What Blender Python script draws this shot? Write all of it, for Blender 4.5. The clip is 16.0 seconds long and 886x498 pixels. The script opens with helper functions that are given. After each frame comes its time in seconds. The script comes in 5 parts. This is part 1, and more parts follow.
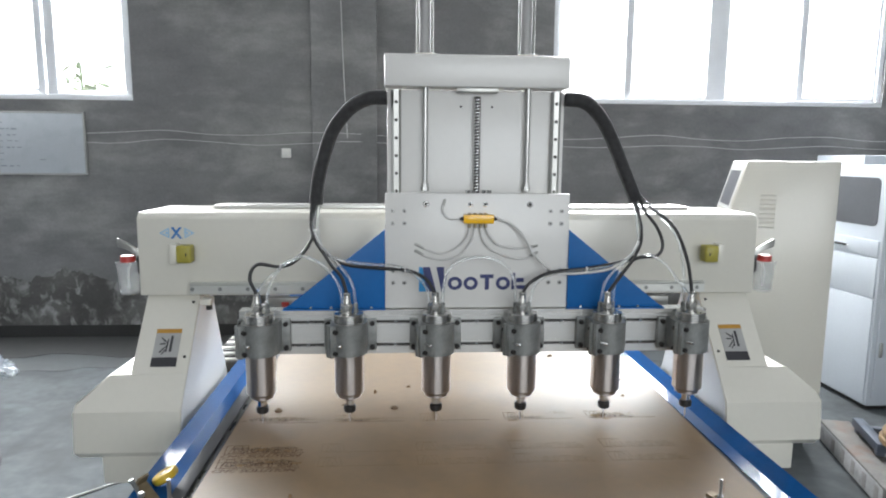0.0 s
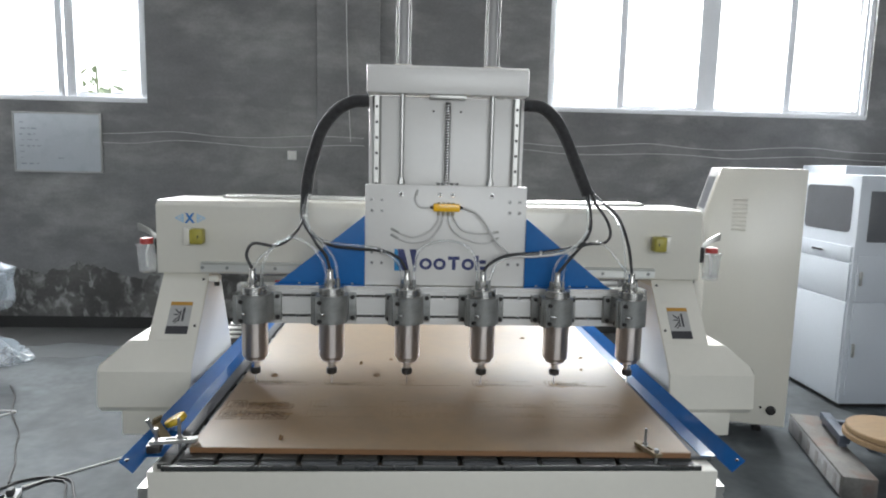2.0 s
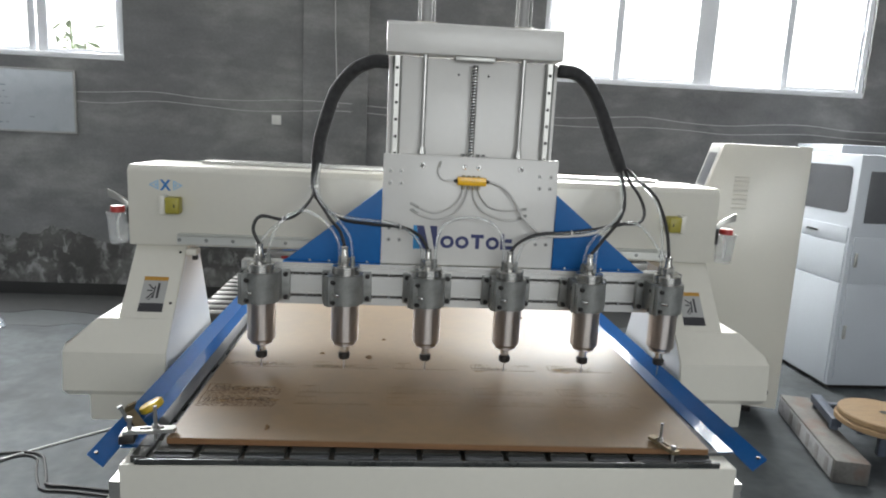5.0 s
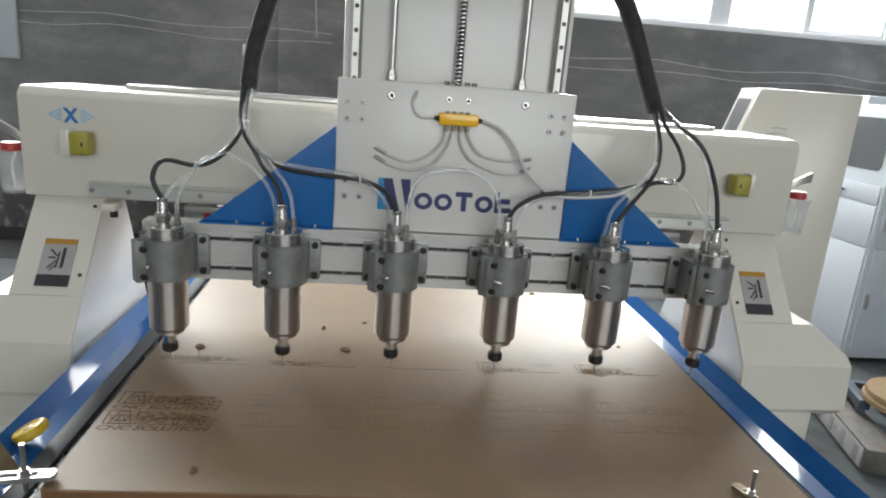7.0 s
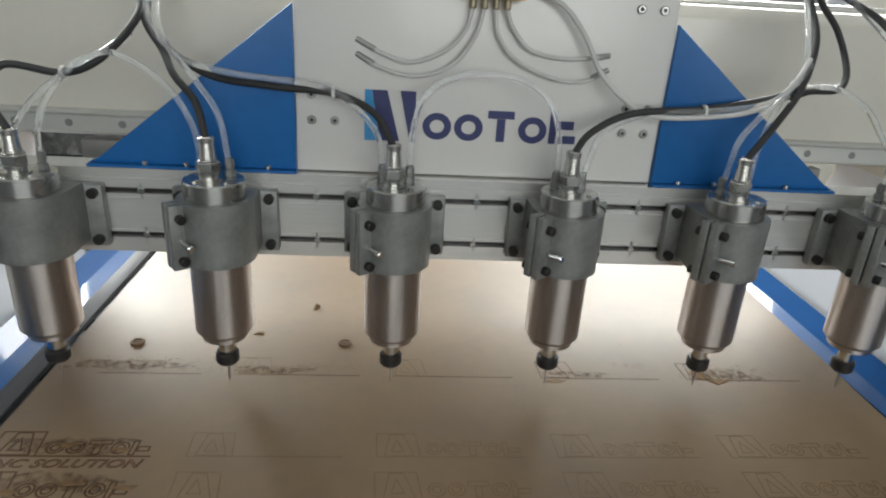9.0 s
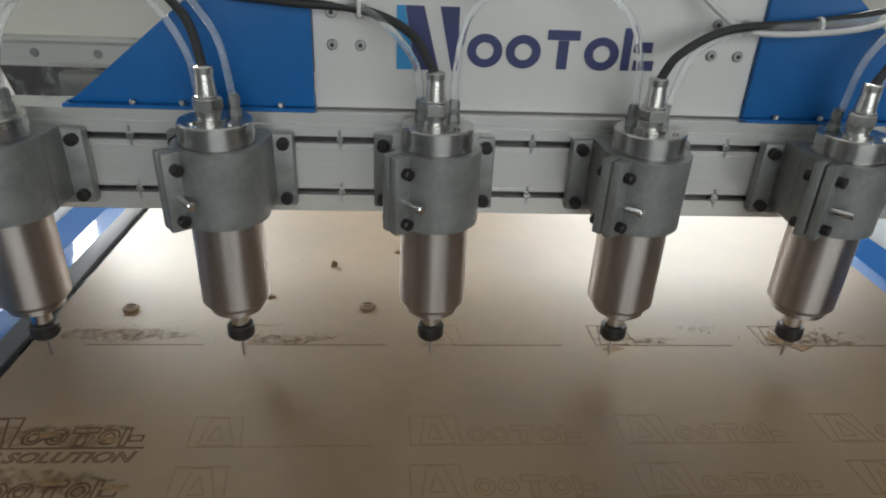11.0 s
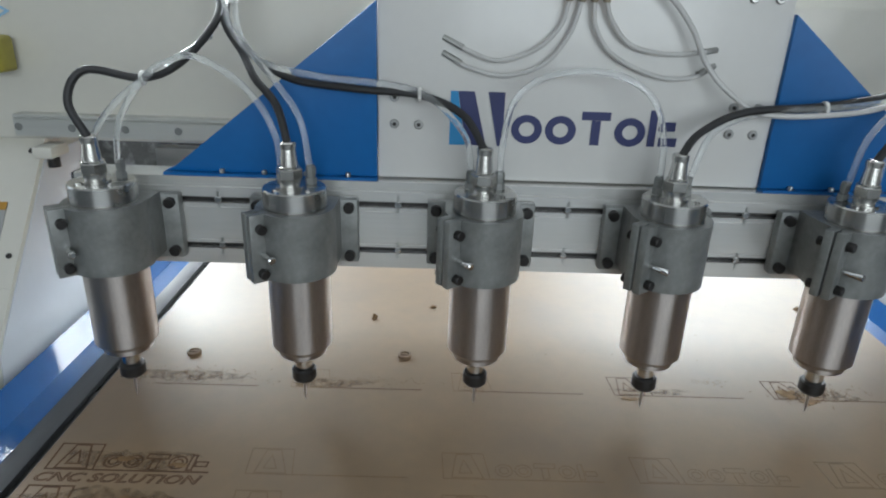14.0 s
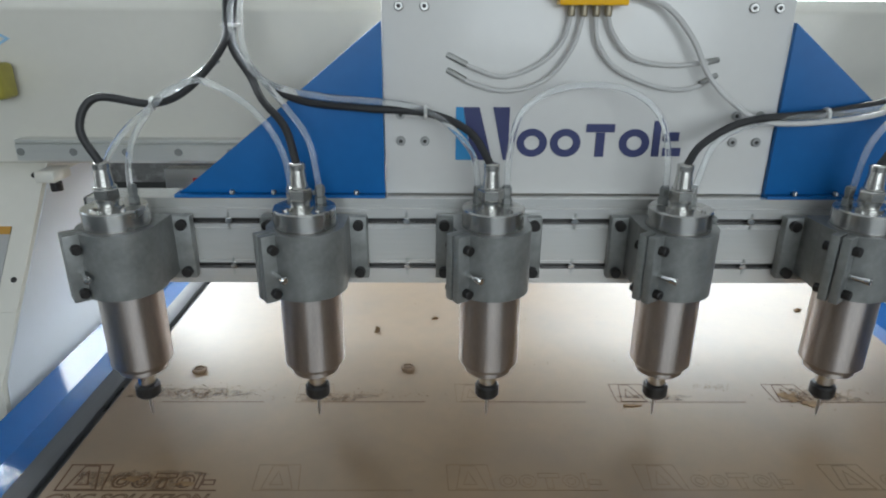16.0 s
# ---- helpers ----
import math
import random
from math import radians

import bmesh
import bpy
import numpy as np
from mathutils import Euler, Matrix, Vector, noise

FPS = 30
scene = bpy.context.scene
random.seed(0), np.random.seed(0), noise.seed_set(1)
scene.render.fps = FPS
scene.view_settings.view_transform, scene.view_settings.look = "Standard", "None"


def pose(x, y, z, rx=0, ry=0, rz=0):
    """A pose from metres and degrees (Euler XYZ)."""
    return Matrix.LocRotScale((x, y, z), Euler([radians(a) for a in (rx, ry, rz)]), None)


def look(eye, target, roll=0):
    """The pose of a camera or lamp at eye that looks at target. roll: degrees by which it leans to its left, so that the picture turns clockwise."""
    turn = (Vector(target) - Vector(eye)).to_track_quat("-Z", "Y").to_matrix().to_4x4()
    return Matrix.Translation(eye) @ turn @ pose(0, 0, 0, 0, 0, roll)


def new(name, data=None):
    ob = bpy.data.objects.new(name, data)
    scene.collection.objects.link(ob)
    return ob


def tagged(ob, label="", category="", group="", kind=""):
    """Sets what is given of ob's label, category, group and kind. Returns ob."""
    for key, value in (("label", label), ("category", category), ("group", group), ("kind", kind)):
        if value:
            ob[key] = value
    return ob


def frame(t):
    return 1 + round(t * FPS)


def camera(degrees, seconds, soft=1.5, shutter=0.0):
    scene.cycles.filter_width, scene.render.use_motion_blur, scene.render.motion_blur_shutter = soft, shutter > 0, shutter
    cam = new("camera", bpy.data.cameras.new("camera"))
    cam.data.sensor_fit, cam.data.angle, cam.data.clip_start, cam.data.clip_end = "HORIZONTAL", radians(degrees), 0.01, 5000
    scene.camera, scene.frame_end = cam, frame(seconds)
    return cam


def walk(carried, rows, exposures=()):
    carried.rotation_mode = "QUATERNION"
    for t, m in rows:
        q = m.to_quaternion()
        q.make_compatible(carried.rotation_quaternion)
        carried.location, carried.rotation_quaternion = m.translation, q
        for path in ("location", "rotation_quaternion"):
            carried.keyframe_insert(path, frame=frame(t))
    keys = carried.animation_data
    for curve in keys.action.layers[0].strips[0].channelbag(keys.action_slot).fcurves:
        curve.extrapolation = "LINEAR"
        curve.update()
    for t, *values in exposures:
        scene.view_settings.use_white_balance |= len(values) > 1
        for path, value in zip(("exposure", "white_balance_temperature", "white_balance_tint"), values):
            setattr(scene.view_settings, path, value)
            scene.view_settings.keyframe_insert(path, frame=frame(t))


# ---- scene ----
cam = camera(68.90, 16.0, 2.0)
# t, x, y, z, yaw, pitch, roll
ROWS = [
    (0, -0.191, -1.174, 1.730, -3.60, -8.19, -0.50),
    (0.5, -0.166, -1.310, 1.732, -4.62, -6.55, -1.30),
    (1, -0.126, -1.419, 1.726, -4.03, -5.49, -0.80),
    (1.5, -0.118, -1.454, 1.703, -3.30, -6.46, -1.78),
    (2, -0.115, -1.440, 1.701, -2.89, -7.54, -1.36),
    (2.5, -0.120, -1.426, 1.701, -2.61, -8.25, -1.57),
    (3, -0.123, -1.413, 1.700, -2.48, -8.83, -1.56),
    (3.5, -0.121, -1.414, 1.701, -2.31, -9.11, -1.47),
    (4, -0.127, -1.410, 1.699, -2.19, -9.33, -1.61),
    (4.2, -0.131, -1.398, 1.703, -2.13, -9.53, -1.93),
    (6.3, -0.196, -0.994, 1.667, -7.61, -12.52, -3.43),
    (6.5, -0.167, -0.940, 1.662, -6.88, -13.26, -3.78),
    (7, -0.165, -0.808, 1.644, -5.48, -14.84, -4.36),
    (7.5, -0.208, -0.644, 1.634, -5.95, -15.94, -2.90),
    (8, -0.195, -0.531, 1.617, -5.72, -17.52, -3.22),
    (8.5, -0.148, -0.415, 1.597, -4.69, -19.45, -3.86),
    (9, -0.143, -0.311, 1.565, -3.68, -22.35, -3.28),
    (9.5, -0.147, -0.205, 1.533, -3.70, -25.20, -2.35),
    (10, -0.146, -0.166, 1.510, -3.27, -26.55, -1.83),
    (10.2, -0.154, -0.163, 1.509, -3.22, -27.20, -2.05),
    (12.3, -0.172, -0.218, 1.515, -2.02, -27.19, -2.45),
    (12.5, -0.176, -0.230, 1.519, -1.24, -26.35, -2.70),
    (13, -0.186, -0.247, 1.525, -0.75, -23.68, -2.73),
    (13.5, -0.180, -0.258, 1.539, -0.83, -22.36, -1.67),
    (14, -0.172, -0.264, 1.542, -0.10, -21.67, -1.85),
    (14.5, -0.171, -0.270, 1.546, 0.23, -21.34, -1.59),
    (15, -0.164, -0.275, 1.554, 0.44, -21.09, -1.09),
    (15.5, -0.162, -0.275, 1.557, 0.60, -20.92, -0.52),
    (16, -0.167, -0.269, 1.555, -0.41, -21.16, -0.32),
]
walk(cam, [(t, pose(x, y, z, 90 + pitch, roll, yaw)) for t, x, y, z, yaw, pitch, roll in ROWS],
     [(0.0, 0.55, 6520, 10), (0.6, 0.36, 6540, 10), (1.5, 0.28, 6550, 10), (4.0, 0.25, 6650, 10), (6.5, 0.27, 6780, 9), (8.0, 0.38, 6780, 9), (10.0, 0.24, 6900, 7), (12.5, 0.26, 6320, 7), (14.0, 0.32, 6230, 6), (16.0, 0.37, 6230, 6)])
# t and the cutting head's travel along x, y and z
TRAVEL = [
    (0, 0.0218, 0.0051, -0.0044),
    (0.5, 0.0021, 0.0397, -0.0030),
    (1, -0.0006, 0.0432, 0.0084),
    (1.5, -0.0056, 0.0219, 0.0057),
    (2, 0.0040, 0.0183, -0.0006),
    (2.5, -0.0045, 0.0214, -0.0018),
    (3, -0.0040, 0.0242, 0.0094),
    (3.5, -0.0248, 0.0065, 0.0055),
    (4, -0.0070, 0.0068, -0.0026),
    (4.2, 0.0169, 0.0008, -0.0019),
    (6.3, 0.0898, -0.0057, -0.0011),
    (6.5, 0.0704, -0.0008, -0.0025),
    (7, 0.0103, -0.0033, -0.0023),
    (7.5, -0.0259, 0.0054, -0.0040),
    (8, -0.0183, -0.0000, 0.0094),
    (8.5, -0.0084, -0.0098, 0.0009),
    (9, -0.0193, -0.0156, 0.0003),
    (9.5, -0.0092, -0.0217, 0.0012),
    (10, -0.0158, -0.0059, -0.0021),
    (10.2, -0.0089, -0.0170, -0.0016),
    (12.3, -0.0082, -0.0201, -0.0071),
    (12.5, -0.0073, -0.0071, -0.0067),
    (13, 0.0031, -0.0146, -0.0060),
    (13.5, 0.0080, -0.0041, -0.0051),
    (14, 0.0086, -0.0263, -0.0000),
    (14.5, 0.0220, -0.0168, 0.0093),
    (15, 0.0265, -0.0152, -0.0017),
    (15.5, 0.0151, -0.0205, -0.0026),
    (16, 0.0220, -0.0275, -0.0011),
]


# ---- light ----
WALL_Y, CX = 4.966, -0.033
world = bpy.data.worlds.new("sky")
scene.world = world
world.use_nodes = True
wn, wl = world.node_tree.nodes, world.node_tree.links
sky = wn.new("ShaderNodeTexSky")
sky.sky_type, sky.sun_disc = "NISHITA", False
sky.sun_elevation, sky.sun_rotation = radians(63), radians(331)
sky.air_density, sky.dust_density = 1.0, 3.0
wl.new(sky.outputs[0], wn["Background"].inputs[0])
wn["Background"].inputs[1].default_value = 0.10
SUN = new("sun", bpy.data.lights.new("sun", "SUN"))
SUN.data.energy, SUN.data.angle, SUN.data.color = 1.0, radians(12), (1, 0.96, 0.9)
SUN.matrix_world = look((0, 0, 20), (5, -9, 0))


def daylight(name, eye, target, w, h, watts, color=(0.93, 0.97, 1.0)):
    """The sky's light in a window's opening."""
    lamp = new(name, bpy.data.lights.new(name, "AREA"))
    lamp.data.shape, lamp.data.size, lamp.data.size_y = "RECTANGLE", w, h
    lamp.data.energy, lamp.data.color = watts, color
    lamp.matrix_world = look(eye, target)
    return lamp


daylight("daylight_back_right", (2.85, WALL_Y + 0.16, 3.67), (2.85, 0, 2.3), 3.1, 2.75, 540)
daylight("daylight_back_left", (-3.96, WALL_Y + 0.16, 3.67), (-3.96, 0, 2.3), 2.55, 2.75, 670)
daylight("daylight_front", (1.6, -5.9, 2.6), (0.8, 0, 1.5), 6.0, 2.4, 160)
daylight("daylight_side", (-6.9, 1.2, 1.9), (0, 1.2, 0.6), 3.4, 3.2, 30)


# ---- materials ----
def material(name, color, rough=0.6, metal=0.0, var=0.12, scale=6.0, fine=60.0, bump=0.0, bump_scale=120.0, coat=0.0,
             stretch=(1, 1, 1), spec=0.5, per_object=0.0, dirt=None, dirt_scale=2.0, dirt_amount=0.0, trans=0.0,
             coat_rough=0.12, dirt_from=0.52, dirt_to=0.72, swirl=0.0, turned=0.0):
    """Base colour with broad and fine variation, uneven gloss and fine relief."""
    m = bpy.data.materials.new(name)
    m.use_nodes = True
    n, l = m.node_tree.nodes, m.node_tree.links
    b = n["Principled BSDF"]
    b.inputs["Metallic"].default_value = metal
    b.inputs["Specular IOR Level"].default_value = spec
    b.inputs["Coat Weight"].default_value = coat
    b.inputs["Coat Roughness"].default_value = coat_rough
    b.inputs["Transmission Weight"].default_value = trans
    tc, mp = n.new("ShaderNodeTexCoord"), n.new("ShaderNodeMapping")
    mp.inputs["Scale"].default_value = stretch
    l.new(tc.outputs["Object"], mp.inputs[0])

    def noise_at(s, detail=4.0, twist=0.0):
        t = n.new("ShaderNodeTexNoise")
        t.inputs["Scale"].default_value, t.inputs["Detail"].default_value = s, detail
        t.inputs["Distortion"].default_value = twist
        l.new(mp.outputs[0], t.inputs["Vector"])
        return t.outputs[0]

    def math_node(op, a, c):
        k = n.new("ShaderNodeMath")
        k.operation = op
        for i, v in enumerate((a, c)):
            if isinstance(v, (int, float)):
                k.inputs[i].default_value = v
            else:
                l.new(v, k.inputs[i])
        return k.outputs[0]

    broad, small = noise_at(scale), noise_at(fine)
    mixed = math_node("ADD", math_node("MULTIPLY", broad, 0.65), math_node("MULTIPLY", small, 0.35))
    ramp = n.new("ShaderNodeValToRGB")
    lo = [c * (1 - var) for c in color]
    hi = [min(1.0, c * (1 + var)) for c in color]
    ramp.color_ramp.elements[0].position, ramp.color_ramp.elements[1].position = 0.3, 0.7
    ramp.color_ramp.elements[0].color, ramp.color_ramp.elements[1].color = (*lo, 1), (*hi, 1)
    l.new(mixed, ramp.inputs[0])
    out = ramp.outputs[0]
    if dirt:
        mask = n.new("ShaderNodeMapRange")
        mask.inputs[1].default_value, mask.inputs[2].default_value = dirt_from, dirt_to
        mask.inputs[4].default_value = dirt_amount
        l.new(noise_at(dirt_scale, 8.0, swirl), mask.inputs[0])
        mix = n.new("ShaderNodeMix")
        mix.data_type = "RGBA"
        l.new(mask.outputs[0], mix.inputs[0])
        l.new(out, mix.inputs[6])
        mix.inputs[7].default_value = (*dirt, 1)
        out = mix.outputs[2]
    if per_object:
        info, hsv = n.new("ShaderNodeObjectInfo"), n.new("ShaderNodeHueSaturation")
        l.new(math_node("ADD", 1 - per_object, math_node("MULTIPLY", info.outputs["Random"], 2 * per_object)), hsv.inputs["Value"])
        l.new(out, hsv.inputs["Color"])
        out = hsv.outputs[0]
    l.new(out, b.inputs["Base Color"])
    l.new(math_node("ADD", rough - 0.08, math_node("MULTIPLY", broad, 0.16)), b.inputs["Roughness"])
    if turned:
        # fine lathe marks run round the upright axis and draw reflections out along it
        tg = n.new("ShaderNodeTangent")
        tg.direction_type, tg.axis = "RADIAL", "Z"
        b.inputs["Anisotropic"].default_value, b.inputs["Anisotropic Rotation"].default_value = turned, 0.25
        l.new(tg.outputs[0], b.inputs["Tangent"])
    if bump:
        bp = n.new("ShaderNodeBump")
        bp.inputs["Strength"].default_value, bp.inputs["Distance"].default_value = bump, 0.002
        l.new(noise_at(bump_scale, 6.0), bp.inputs["Height"])
        l.new(bp.outputs[0], b.inputs["Normal"])
    return m


def glow(name, color, strength):
    m = bpy.data.materials.new(name)
    m.use_nodes = True
    n, l = m.node_tree.nodes, m.node_tree.links
    n.remove(n["Principled BSDF"])
    e = n.new("ShaderNodeEmission")
    e.inputs[0].default_value, e.inputs[1].default_value = (*color, 1), strength
    l.new(e.outputs[0], n["Material Output"].inputs[0])
    return m


def clear(name, color, rough=0.05, alpha=0.35):
    """Clear plastic or glass: part see-through, part glossy."""
    m = bpy.data.materials.new(name)
    m.use_nodes = True
    b = m.node_tree.nodes["Principled BSDF"]
    b.inputs["Base Color"].default_value = (*color, 1)
    b.inputs["Roughness"].default_value = rough
    b.inputs["Alpha"].default_value = alpha
    b.inputs["Specular IOR Level"].default_value = 0.9
    return m


def glassy(name, color, rough, ior):
    """Solid clear plastic that bends the light."""
    m = bpy.data.materials.new(name)
    m.use_nodes = True
    b = m.node_tree.nodes["Principled BSDF"]
    b.inputs["Base Color"].default_value = (*color, 1)
    b.inputs["Roughness"].default_value = rough
    b.inputs["Transmission Weight"].default_value = 0.84
    b.inputs["IOR"].default_value = ior
    b.inputs["Specular IOR Level"].default_value = 0.9
    return m


def dusty(name, color, cover):
    """Thin loose dust that lets the ground show in patches."""
    m = bpy.data.materials.new(name)
    m.use_nodes = True
    n, l = m.node_tree.nodes, m.node_tree.links
    b = n["Principled BSDF"]
    b.inputs["Base Color"].default_value = (*color, 1)
    b.inputs["Roughness"].default_value = 0.95
    b.inputs["Specular IOR Level"].default_value = 0.1
    tc, tx, mr = n.new("ShaderNodeTexCoord"), n.new("ShaderNodeTexNoise"), n.new("ShaderNodeMapRange")
    tx.inputs["Scale"].default_value, tx.inputs["Detail"].default_value = 90.0, 12.0
    mr.inputs[1].default_value, mr.inputs[2].default_value, mr.inputs[4].default_value = 0.40, 0.80, cover
    l.new(tc.outputs["Object"], tx.inputs["Vector"])
    l.new(tx.outputs[0], mr.inputs[0])
    l.new(mr.outputs[0], b.inputs["Alpha"])
    return m


CREAM = material("cream_powder_coat", (0.635, 0.617, 0.548), 0.40, var=0.03, scale=2, bump=0.04, bump_scale=700, coat=0.6, coat_rough=0.2)
PLATE = material("white_plate_paint", (0.68, 0.672, 0.648), 0.33, var=0.03, scale=3, bump=0.03, bump_scale=500, coat=0.2)
BLUE = material("blue_paint", (0.008, 0.118, 0.355), 0.45, var=0.10, scale=4, bump=0.03, bump_scale=600, coat=0.12, coat_rough=0.3, spec=0.25)
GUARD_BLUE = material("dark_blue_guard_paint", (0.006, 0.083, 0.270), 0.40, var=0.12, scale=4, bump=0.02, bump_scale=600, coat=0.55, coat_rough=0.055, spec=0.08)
NAVY = material("navy_vinyl", (0.022, 0.03, 0.12), 0.5, var=0.1)
LOGO_BLUE = material("light_blue_vinyl", (0.02, 0.24, 0.52), 0.5, var=0.08)
MARK_BLUE = material("bright_blue_vinyl", (0.022, 0.155, 0.43), 0.5, var=0.08)
SLAT = material("worn_black_slat", (0.027, 0.029, 0.027), 0.45, var=0.45, scale=10, bump=0.1, spec=0.35)
BROWNED = material("browned_bracket_steel", (0.20, 0.155, 0.09), 0.45, 0.5, var=0.25, scale=40)
WRAPPED = material("pale_blue_wrapped_steel", (0.24, 0.275, 0.31), 0.5, var=0.25, scale=8)
SCUFFED = material("scuffed_grey_paint", (0.29, 0.28, 0.275), 0.65, var=0.2, scale=20)
SIGN_BLUE = material("blue_vinyl", (0.038, 0.095, 0.25), 0.5, var=0.08)
ALU = material("brushed_aluminium", (0.86, 0.855, 0.83), 0.26, 0.7, var=0.06, scale=3, fine=90, stretch=(0.15, 3, 3), bump=0.05, bump_scale=260)
CLAMP = material("cast_grey_clamp", (0.225, 0.232, 0.224), 0.44, 0.35, var=0.22, scale=24, fine=140, bump=0.2, bump_scale=420, dirt=(0.11, 0.115, 0.11), dirt_scale=30, dirt_amount=0.5)
STEEL = material("turned_steel", (0.46, 0.42, 0.395), 0.34, 1.0, var=0.20, scale=8, fine=200, stretch=(6, 6, 0.6), turned=0.85)
CYLINDER = material("drawn_aluminium_tube", (0.33, 0.33, 0.325), 0.5, 0.2, var=0.06, scale=4, spec=0.2)
ROD = material("plated_rod", (0.42, 0.42, 0.41), 0.3, 0.9, var=0.06, scale=9)
CAP_METAL = material("polished_cap_steel", (0.52, 0.515, 0.495), 0.26, 1.0, var=0.1, scale=20, turned=0.8)
PLUG_METAL = material("nickel_plated_plug", (0.62, 0.61, 0.58), 0.24, 1.0, var=0.12, scale=40, bump=0.08, bump_scale=500)
CHROME = material("bright_chrome", (0.72, 0.72, 0.71), 0.14, 1.0, var=0.05)
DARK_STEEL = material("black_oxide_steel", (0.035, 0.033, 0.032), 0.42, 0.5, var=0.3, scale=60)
RAIL_STEEL = material("ground_rail_steel", (0.44, 0.44, 0.42), 0.38, 0.8, var=0.10, stretch=(0.2, 3, 3))
CROSS_RAIL = material("pale_ground_rail", (0.58, 0.59, 0.56), 0.36, 0.5, var=0.08, stretch=(0.2, 3, 3))
PANEL = material("glossy_white_panel", (0.60, 0.63, 0.68), 0.36, var=0.03, scale=3, coat=0.7, coat_rough=0.32)
STRIP = material("worn_steel_strip", (0.075, 0.079, 0.085), 0.60, 0.1, var=0.14, scale=5, stretch=(3, 0.3, 3))
RUBBER = material("black_cable_sheath", (0.022, 0.022, 0.023), 0.55, var=0.25, scale=30)
SLEEVE = material("black_corrugated_sleeve", (0.040, 0.040, 0.041), 0.7, var=0.3, scale=50, bump=0.4, bump_scale=160, spec=0.2)
GREY_TUBE = material("grey_oil_tube", (0.54, 0.535, 0.52), 0.35, var=0.1, spec=0.7)
CLEAR_TUBE = glassy("clear_water_tube", (0.95, 0.97, 0.97), 0.04, 1.19)
CLEAR_CUP = clear("clear_oil_cup", (0.55, 0.57, 0.58), 0.06, 0.22)
PLASTIC_WRAP = clear("plastic_film", (0.66, 0.73, 0.79), 0.14, 0.34)
YELLOW = material("yellow_painted_manifold", (0.95, 0.52, 0.008), 0.3, var=0.06, scale=20, coat=0.6)
BUMPER = material("amber_rubber_bumper", (0.33, 0.29, 0.045), 0.4, var=0.22, scale=18)
RED = material("red_plastic", (0.36, 0.025, 0.02), 0.4, var=0.1)
BRASS = material("dull_brass_steel", (0.36, 0.315, 0.23), 0.52, 0.7, var=0.2, scale=30)
TAPE_YELLOW = material("yellow_tape_case", (0.55, 0.37, 0.02), 0.4, var=0.25, scale=40, dirt=(0.2, 0.14, 0.03), dirt_scale=40, dirt_amount=0.6)
BLACK_BED = material("black_bed_slat", (0.030, 0.032, 0.031), 0.28, var=0.35, scale=12, bump=0.1, spec=0.9)
EDGE_WOOD = material("board_edge", (0.20, 0.10, 0.042), 0.65, var=0.2, scale=25, stretch=(0.3, 1, 8), bump=0.3)
GROOVE = material("engraved_fibre", (0.092, 0.047, 0.020), 0.85, var=0.35, scale=90)
GROOVE_FAINT = material("shallow_engraving", (0.138, 0.078, 0.025), 0.56, var=0.3, scale=90)
DUST = material("wood_dust", (0.205, 0.125, 0.058), 0.9, var=0.3, scale=60)
LOOSE_DUST = dusty("loose_brown_dust", (0.15, 0.082, 0.031), 0.38)
CHIP = material("wood_chip", (0.175, 0.105, 0.05), 0.85, var=0.4, scale=120)
WINDOW_WHITE = material("white_window_frame", (0.76, 0.78, 0.81), 0.4, var=0.05, scale=3)
CABINET_WHITE = material("white_sheet_steel", (0.52, 0.56, 0.61), 0.4, var=0.04, scale=2, coat=0.1)
SCREEN = material("dark_screen_glass", (0.12, 0.125, 0.135), 0.3, var=0.1)
STICKER_GREY = material("grey_sticker", (0.36, 0.36, 0.35), 0.5, var=0.08)
STICKER_ORANGE = material("orange_sticker_band", (0.42, 0.22, 0.03), 0.5, var=0.1)
STICKER_BLACK = material("black_sticker_print", (0.03, 0.03, 0.035), 0.5, var=0.2)
STICKER_LIGHT = material("pale_blue_print", (0.30, 0.50, 0.68), 0.5, var=0.08)
BOARD_WHITE = material("whiteboard_enamel", (0.43, 0.46, 0.49), 0.35, var=0.06, scale=3, dirt=(0.33, 0.36, 0.39), dirt_scale=7, dirt_amount=0.5)
MARKER = material("faded_marker", (0.27, 0.29, 0.32), 0.7, var=0.2)
WIRE_WHITE = material("white_wire", (0.46, 0.46, 0.45), 0.5, var=0.1)
OUTLET = material("white_wall_switch", (0.72, 0.71, 0.68), 0.4, var=0.04)
PLYWOOD = material("plywood", (0.25, 0.165, 0.088), 0.6, var=0.18, scale=8, stretch=(1, 6, 6), bump=0.15)
BLUED = material("dull_blue_trestle_paint", (0.075, 0.092, 0.125), 0.5, var=0.25, scale=14, bump=0.1, dirt=(0.06, 0.05, 0.045), dirt_scale=9, dirt_amount=0.7)
RUSTY = material("dirty_steel_bar", (0.15, 0.145, 0.135), 0.6, 0.4, var=0.3, scale=9, bump=0.2, dirt=(0.17, 0.09, 0.06), dirt_scale=6, dirt_amount=0.7)
WORN_WHITE = material("worn_white_paint", (0.42, 0.42, 0.43), 0.6, var=0.2, scale=9, dirt=(0.2, 0.2, 0.2), dirt_scale=12, dirt_amount=0.7)
PLUG_WOOD = material("dirty_plug_wood", (0.17, 0.11, 0.065), 0.7, var=0.3, scale=80)
LEAF = material("leaf", (0.40, 0.50, 0.26), 0.6, var=0.3, scale=20)
OUTSIDE_WALL = material("pale_outside_wall", (0.75, 0.76, 0.78), 0.8, var=0.05)
CEILING_PAINT = material("ceiling_sheet", (0.50, 0.50, 0.50), 0.7, var=0.08, scale=1)
